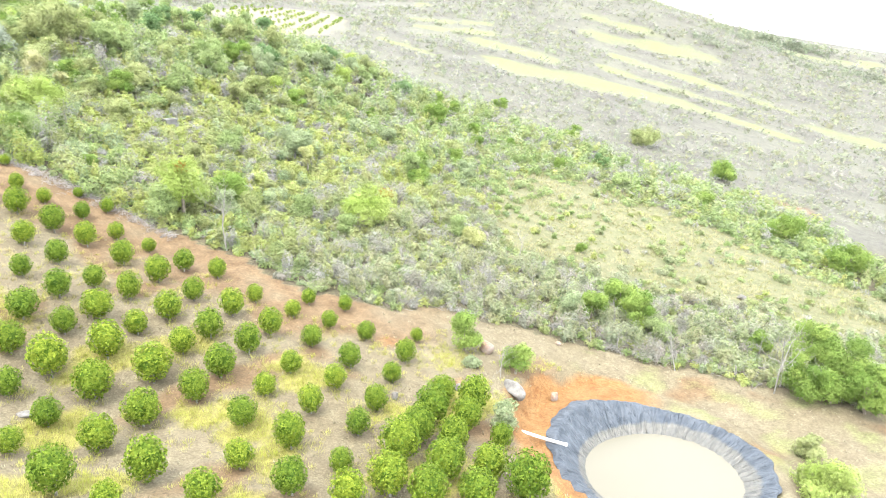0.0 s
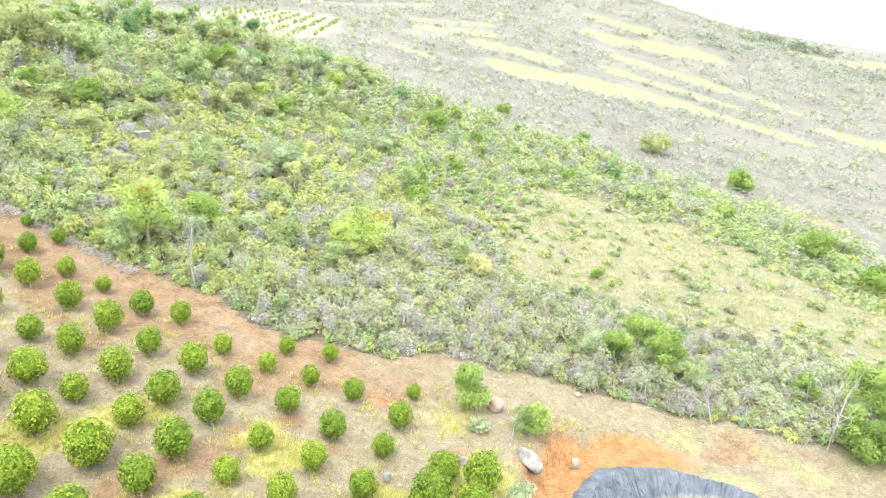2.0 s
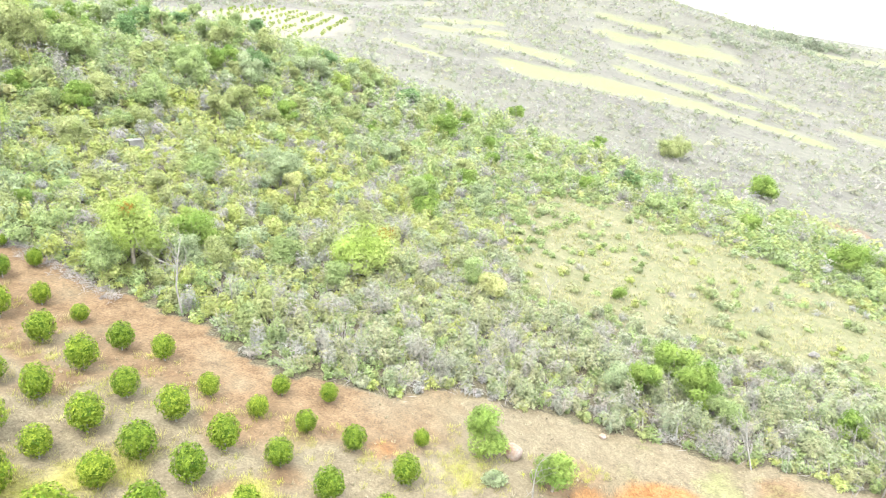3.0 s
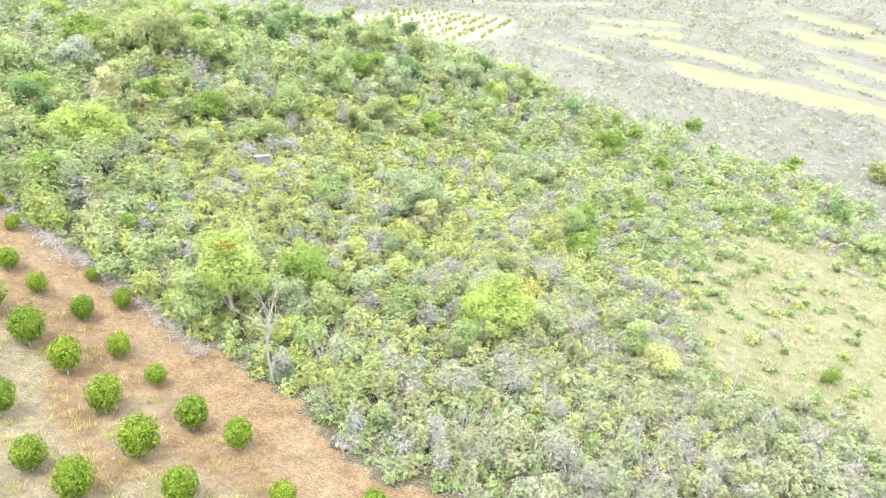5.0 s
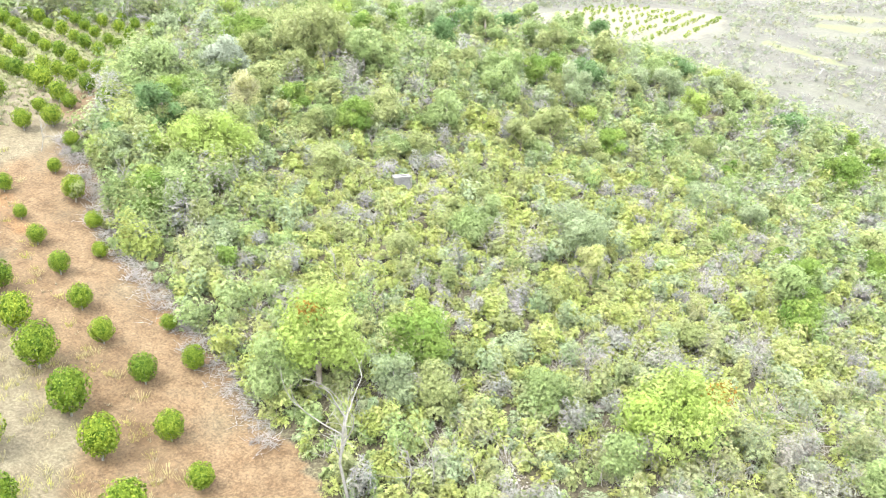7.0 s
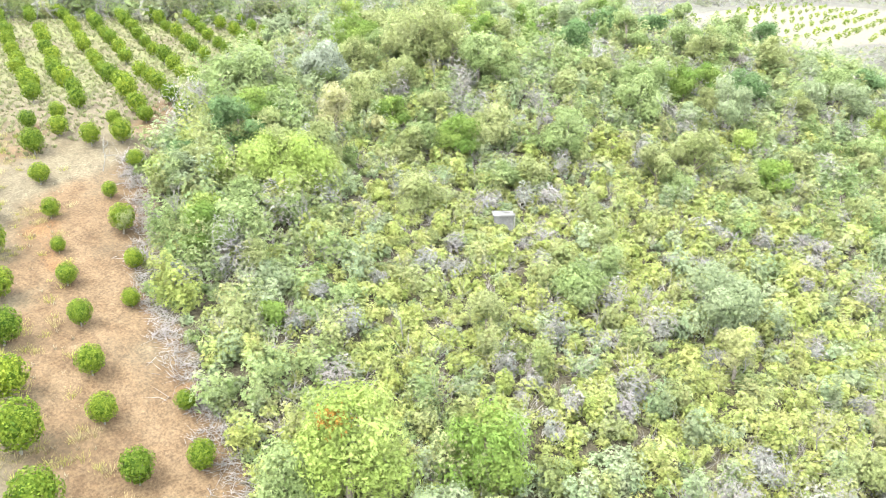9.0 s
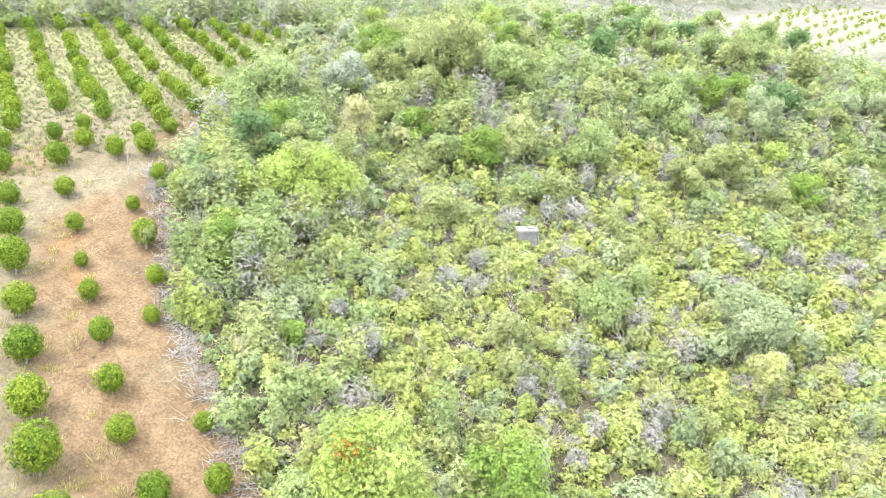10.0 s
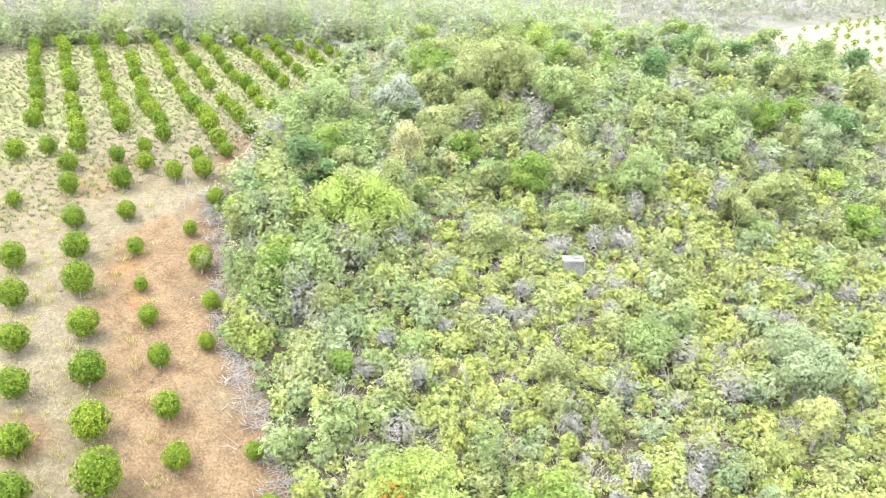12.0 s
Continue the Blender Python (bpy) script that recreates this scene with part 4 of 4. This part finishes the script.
def leafless_shrubs():
    """Grey shrubs of fine bare branches that fan out into a dome."""
    x, y = scatter(-72, 48, 57, 140, 2.6)
    orchard, upper, field, low = zones(x, y)
    keep = ~orchard & ~field & (low < -0.8) & (rng.uniform(size=len(x)) < 0.42 + 0.4 * smooth(-20, -8, x) * smooth(90, 70, y))
    x, y = x[keep], y[keep]
    n, per = len(x), 90
    k = np.repeat(np.arange(n), per)
    m = n * per
    way = unit(rng.normal(size=(m, 3)) * (1, 1, 0.55) + (0, 0, 0.75))
    big = rng.uniform(1.1, 2.3, n)[k][:, None]
    foot = np.stack([x[k], y[k], ground_z(x, y)[k]], 1)
    start = foot + way * big * rng.uniform(0.0, 0.65, (m, 1)) * (1, 1, 1.25)
    tip = start + unit(way + rng.normal(scale=0.45, size=(m, 3))) * big * rng.uniform(0.3, 0.55, (m, 1))
    a = unit(np.cross(way, rng.normal(size=(m, 3)))) * 0.016
    b = np.cross(way, a)
    v = np.stack([start + a, start - 0.5 * a + b, start - 0.5 * a - b, tip], 1).reshape(-1, 3)
    f = (4 * np.arange(m)[:, None, None] + np.array([(0, 1, 3), (1, 2, 3), (2, 0, 3)])[None]).reshape(-1, 3)
    tagged(mesh_object("leafless_shrubs", v, f, TWIG), "pale lilac-grey leafless shrubs among the ferns", "shrubs", kind="stuff")


leafless_shrubs()
dead_wood()


# ---- young trees of the far plot ----
def young_tree(variant):
    r = np.random.default_rng(70 + variant)
    root = thing("young_citrus_tree", Matrix.Identity(4), "small young citrus tree in a planted row", "tree", "young citrus rows")
    mesh_object("trunk", *tube([(0, 0, -0.2), (0, 0.02, 0.5)], [0.05, 0.03], 5), BARK, root)
    n = 70
    way = unit(r.normal(size=(n, 3)))
    v, f = leaf_sprays(way * r.uniform(0.5, 0.95, n)[:, None] + (0, 0, 0.95), unit(way + r.normal(scale=0.5, size=(n, 3))), np.full(n, 0.45), np.full(n, 0.32), r)
    mesh_object("crown", v, f, CITRUS, root)
    return root


YOUNG = [young_tree(k) for k in range(2)]
planted = 0
for row in range(15):
    for k in range(17):
        x = -110 + row * 5.2 - k * 0.5 + rng.uniform(-0.4, 0.4)
        y = 190 + k * 9.0 - row * 1.2 + rng.uniform(-0.5, 0.5)
        if math.hypot((x + 66) * 2.5, (y - 272) * 0.72) > 56 or rng.uniform() < 0.08:
            continue
        m = pose(x, y, float(ground_z(x, y)), 0, 0, rng.uniform(0, 360))
        if planted < 2:
            ob = YOUNG[planted]
            ob.matrix_world = m
        else:
            ob = copy_thing(YOUNG[planted % 2], m)
        s = rng.uniform(0.7, 1.15)
        ob.scale = (s, s, s)
        planted += 1


# ---- farmhouses on the hill ----
def box(cx, cy, cz, sx, sy, sz):
    v = np.array([(cx + a * sx / 2, cy + b * sy / 2, cz + c * sz / 2) for c in (-1, 1) for b in (-1, 1) for a in (-1, 1)])
    return v, [(0, 2, 3, 1), (4, 5, 7, 6), (0, 1, 5, 4), (2, 6, 7, 3), (0, 4, 6, 2), (1, 3, 7, 5)]


ROOF = two_tone("clay_roof", (0.162, 0.081, 0.059), (0.227, 0.130, 0.103), 1.0, relief=0.03)
PLASTER = two_tone("plaster", (0.270, 0.216, 0.194), (0.335, 0.297, 0.270), 0.6)
DARK_WOOD = two_tone("dark_wood", (0.043, 0.027, 0.022), (0.081, 0.054, 0.043), 2.0)


def farmhouse(x, y, turn, length, depth):
    root = thing("farmhouse", pose(x, y, float(ground_z(x, y)), 0, 0, turn), "small farmhouse with a reddish clay roof", "house")
    mesh_object("wall", *box(0, 0, 1.0, length, depth, 3.4), PLASTER, root)
    a, b, e = length / 2 + 0.6, depth / 2 + 0.6, 2.6
    v = [(-a, -b, e), (a, -b, e), (a, b, e), (-a, b, e), (-a, 0, e + 1.9), (a, 0, e + 1.9), (-a, -b, e + 0.2), (a, -b, e + 0.2), (a, b, e + 0.2), (-a, b, e + 0.2), (-a, 0, e + 2.1), (a, 0, e + 2.1)]
    f = [(6, 7, 11, 10), (9, 10, 11, 8), (0, 4, 5, 1), (3, 2, 5, 4), (0, 1, 7, 6), (2, 3, 9, 8), (0, 6, 10, 4), (3, 4, 10, 9), (1, 5, 11, 7), (2, 8, 11, 5)]
    mesh_object("roof", np.array(v), f, ROOF, root)
    mesh_object("door", *box(0.6, -depth / 2 - 0.03, 1.0, 1.0, 0.12, 2.1), DARK_WOOD, root)
    for sx in (-length * 0.3, length * 0.32):
        mesh_object("window", *box(sx, -depth / 2 - 0.03, 1.4, 1.1, 0.12, 1.0), DARK_WOOD, root)
    return root


farmhouse(-104, 422, 12, 11, 7)
farmhouse(-86, 418, -8, 8, 6)


# ---- concrete tank in the scrub ----
CONCRETE = two_tone("concrete", (0.092, 0.092, 0.089), (0.151, 0.151, 0.146), 1.2, relief=0.01)


def water_tank(x, y, turn):
    z = float(ground_z(x, y))
    root = thing("water_tank", pose(x, y, z - 0.4, 0, 0, turn), "small weathered grey concrete water tank in the scrub", "water tank")
    mesh_object("body", *box(0, 0, 0.5, 1.5, 1.4, 1.9), CONCRETE, root)
    mesh_object("lid", *box(0, 0, 1.51, 1.66, 1.56, 0.12), CONCRETE, root, label="pale concrete slab lid")
    mesh_object("hatch", *box(0.3, 0.2, 1.60, 0.5, 0.5, 0.07), CONCRETE, root)
    mesh_object("pipe", *tube([(0.83, -0.75, -0.2), (0.83, -0.75, 1.7), (0.5, -0.75, 1.78)], [0.04, 0.04, 0.04]), PALE_BARK, root)


water_tank(-39.4, 94.2, 42)


# ---- rocks ----
def rock(x, y, sx, sy, sz, turn, material, seed, label):
    r = np.random.default_rng(seed)
    bm = bmesh.new()
    bmesh.ops.create_icosphere(bm, subdivisions=3, radius=1.0)
    cuts = unit(r.normal(size=(9, 3)))
    for q in bm.verts:
        p = np.array(q.co)
        for c in cuts:
            over = p @ c - 0.72
            if over > 0:
                p = p - c * over * 0.85
        q.co = p * (sx / 2, sy / 2, sz / 2) * (1 + 0.04 * noise.noise(Vector(p) * 3))
    v, f = np.array([q.co[:] for q in bm.verts]), [tuple(q.index for q in face.verts) for face in bm.faces]
    bm.free()
    ob = mesh_object("boulder", v, f, material)
    ob.matrix_world = pose(x, y, float(ground_z(x, y)) + sz * 0.28, 0, 8, turn)
    return tagged(ob, label, "boulder")


rock(3.8, 54.2, 1.5, 1.2, 1.5, 20, RED_STONE, 1, "large boulder, grey above and red-brown below")
rock(6.0, 48.4, 2.7, 1.5, 1.7, -60, STONE, 2, "long pale grey boulder above the pond")
rock(-3.6, 42.3, 0.6, 0.6, 0.9, 0, STONE, 3, "small pale upright stone in the orchard")
rock(9.9, 51.6, 0.9, 0.7, 1.2, 30, RED_STONE, 4, "orange-stained boulder in the cut bank")
rock(11.2, 59.6, 0.6, 0.5, 0.5, 0, RED_STONE, 5, "small reddish stone beside the track")
rock(1.2, 46.1, 0.8, 0.7, 0.8, 70, STONE, 6, "grey stone between the bushes")
rock(-26.8, 33.9, 1.0, 0.9, 0.4, 0, STONE, 7, "flat pale stone lying in the orchard")
rock(38.5, 83.0, 1.3, 1.0, 0.9, 15, STONE, 8, "pale boulder in the open field")


# ---- fence ----
def fence():
    places = [(6.1, 62.6), (9.2, 62.3), (12.0, 62.2), (14.9, 62.1), (17.6, 61.9), (20.6, 62.0), (23.6, 61.7), (26.6, 61.3), (29.7, 60.6), (31.6, 60.2), (33.9, 59.9), (36.8, 59.4), (39.9, 58.9), (42.4, 58.6)]
    root = thing("fence", pose(*places[0], float(ground_z(*places[0]))), "leaning pale wooden post and wire fence", "fence")
    o = np.array((*places[0], float(ground_z(*places[0]))))
    tops = []
    for x, y in places:
        b = np.array((x, y, float(ground_z(x, y))))
        lean = rng.normal(scale=0.13, size=2)
        h = rng.uniform(1.2, 1.6)
        top = b + (lean[0], lean[1], h)
        mesh_object("post", *tube([b - o - (0, 0, 0.3), (b + top) / 2 - o + (0.02, 0, 0), top - o], [0.075, 0.07, 0.06]), PALE_BARK, root)
        tops.append((b, top))
    for share in (0.4, 0.85):
        mesh_object("wire", *tube([b + (t - b) * share - o for b, t in tops], [0.008] * len(tops), 4), BARK, root)


fence()

# ---- pond ----
def liner_material():
    m, nt, bsdf = mat("liner")
    geo = nt.nodes.new("ShaderNodeNewGeometry")
    sep = nt.nodes.new("ShaderNodeSeparateXYZ")
    nt.links.new(geo.outputs["Position"], sep.inputs[0])
    wob = noise_node(nt, 0.7, 4)
    mr = nt.nodes.new("ShaderNodeMapRange")
    mr.inputs["From Min"].default_value, mr.inputs["From Max"].default_value = -4.55, -4.95
    nt.links.new(sep.outputs["Z"], mr.inputs["Value"])
    mud = maths(nt, "ADD", mr.outputs[0], maths(nt, "MULTIPLY", maths(nt, "SUBTRACT", wob, 0.6), 0.7))
    dark = ramp(nt, noise_node(nt, 1.1), (0.034, 0.043, 0.056), (0.062, 0.073, 0.088))
    dust = ramp(nt, noise_node(nt, 2.0, 5), (0.073, 0.075, 0.073), (0.105, 0.104, 0.095))
    mud = maths(nt, "ADD", maths(nt, "MULTIPLY", maths(nt, "SUBTRACT", mud, 0.35), 3.0), 0.0)
    nt.links.new(mix(nt, mud, dark, dust), bsdf.inputs["Base Color"])
    bsdf.inputs["Roughness"].default_value = 0.55
    # fine creases that run down the slope of the sheet
    tc = nt.nodes.new("ShaderNodeTexCoord")
    turn = nt.nodes.new("ShaderNodeTexGradient")
    turn.gradient_type = "RADIAL"
    nt.links.new(tc.outputs["Object"], turn.inputs[0])
    plan = nt.nodes.new("ShaderNodeCombineXYZ")
    nt.links.new(turn.outputs["Fac"], plan.inputs[0])
    low = nt.nodes.new("ShaderNodeMapRange")
    low.inputs["From Max"].default_value, low.inputs["To Max"].default_value = 1.0, 0.012
    low.clamp = False
    nt.links.new(sep.outputs["Z"], low.inputs["Value"])
    nt.links.new(low.outputs[0], plan.inputs[1])
    crease = nt.nodes.new("ShaderNodeTexNoise")
    crease.inputs["Scale"].default_value, crease.inputs["Detail"].default_value, crease.inputs["Distortion"].default_value = 90.0, 4.0, 0.6
    nt.links.new(plan.outputs[0], crease.inputs["Vector"])
    bump(nt, bsdf, crease.outputs["Fac"], 1.0, 0.7)
    return m


def pond():
    n = 400
    radial = [(RIM + 0.3, -0.10), (RIM + 0.15, 0.03), (RIM - 0.05, 0.08)]
    m = 13
    verts = []
    for k in range(n):
        a = 2 * math.pi * k / n
        ca, sa = math.cos(a), math.sin(a)
        wide = 0.75 * math.exp(-((a - 2.25) / 0.16) ** 2) + 0.45 * max(0, math.cos(a - 2.7)) + 0.16 * math.sin(5 * a + 1) + 0.12 * math.sin(13 * a) + 0.08 * math.sin(29 * a)
        top = float(rim_z(np.array(POND[0] + RIM * ca), np.array(POND[1] + RIM * sa)))
        for j in range(m):
            if j < 3:
                rad, z = radial[j][0] + (wide if j == 0 else 0.4 * wide if j == 1 else 0), top + radial[j][1]
                if j == 0:
                    z = float(ground_z(POND[0] + rad * ca, POND[1] + rad * sa)) + 0.03
            else:
                t = (j - 2) / (m - 3)
                rad = RIM + (WATER_R - 0.9 - RIM) * t
                z = top + 0.08 + (WATER_Z - 0.45 - top) * t
            slack = noise.noise(Vector((9 * ca, 9 * sa, 0.25 * j))) + 0.6 * noise.noise(Vector((26 * ca, 26 * sa, 0.45 * j + 4)))
            crease = 1 - abs(noise.noise(Vector((17 * ca + 0.22 * j, 17 * sa - 0.15 * j, 7.0)))) * 5
            fold = 0.13 * slack + 0.10 * max(crease, 0) + 0.03 * math.sin(61 * a + 2 * math.sin(7 * a) + 0.25 * j)
            verts.append((POND[0] + rad * ca, POND[1] + rad * sa, z + fold * (0.9 if 1 <= j < 10 else 0.2)))
    verts = np.array(verts).reshape(n, m, 3)
    root = thing("pond_liner", pose(*POND, WATER_Z), "wrinkled dark grey plastic liner, dusty near the water", "pond liner")
    plastic = liner_material()
    for part in range(10):
        ks = np.arange(part * 40, part * 40 + 41)
        v = verts[ks % n] - (*POND, WATER_Z)
        faces = [(k * m + j, (k + 1) * m + j, (k + 1) * m + j + 1, k * m + j + 1) for k in range(40) for j in range(m - 1)]
        sheet = mesh_object("sheet", v.reshape(-1, 3), faces, plastic, root)
        sheet.data.polygons.foreach_set("use_smooth", np.ones(len(faces), bool))
    bm = bmesh.new()
    bmesh.ops.create_circle(bm, cap_ends=True, radius=WATER_R + 0.1, segments=96)
    me = bpy.data.meshes.new("water")
    bm.to_mesh(me)
    bm.free()
    me.materials.append(two_tone("muddy_water", (0.103, 0.098, 0.074), (0.110, 0.103, 0.079), 0.1, 0.3, fine=30.0))
    w = new("water", me)
    w.location = (*POND, WATER_Z)
    tagged(w, "still muddy beige pond water", "water", kind="structure")


pond()


def inlet_pipe():
    white = two_tone("white_plastic", (0.434, 0.434, 0.420), (0.518, 0.518, 0.504), 2.0, 0.4)
    ends = np.array([(6.4, 44.9, 0), (9.9, 43.6, 0)])
    ends[:, 2] = [float(ground_z(6.4, 44.9)) + 0.12, float(rim_z(np.array(9.9), np.array(43.6))) + 0.3]
    root = thing("inlet_pipe", pose(*ends[0]), "pale plastic pipe leading down into the pond", "pipe")
    mesh_object("tube", *tube([(0, 0, 0), (ends[1] - ends[0]) * 0.5 + (0, 0, -0.05), ends[1] - ends[0]], [0.13, 0.13, 0.13], 10), white, root)
    mesh_object("collar", *tube([(ends[1] - ends[0]) * 0.96, (ends[1] - ends[0]) * 1.01], [0.16, 0.16], 10), white, root)


inlet_pipe()
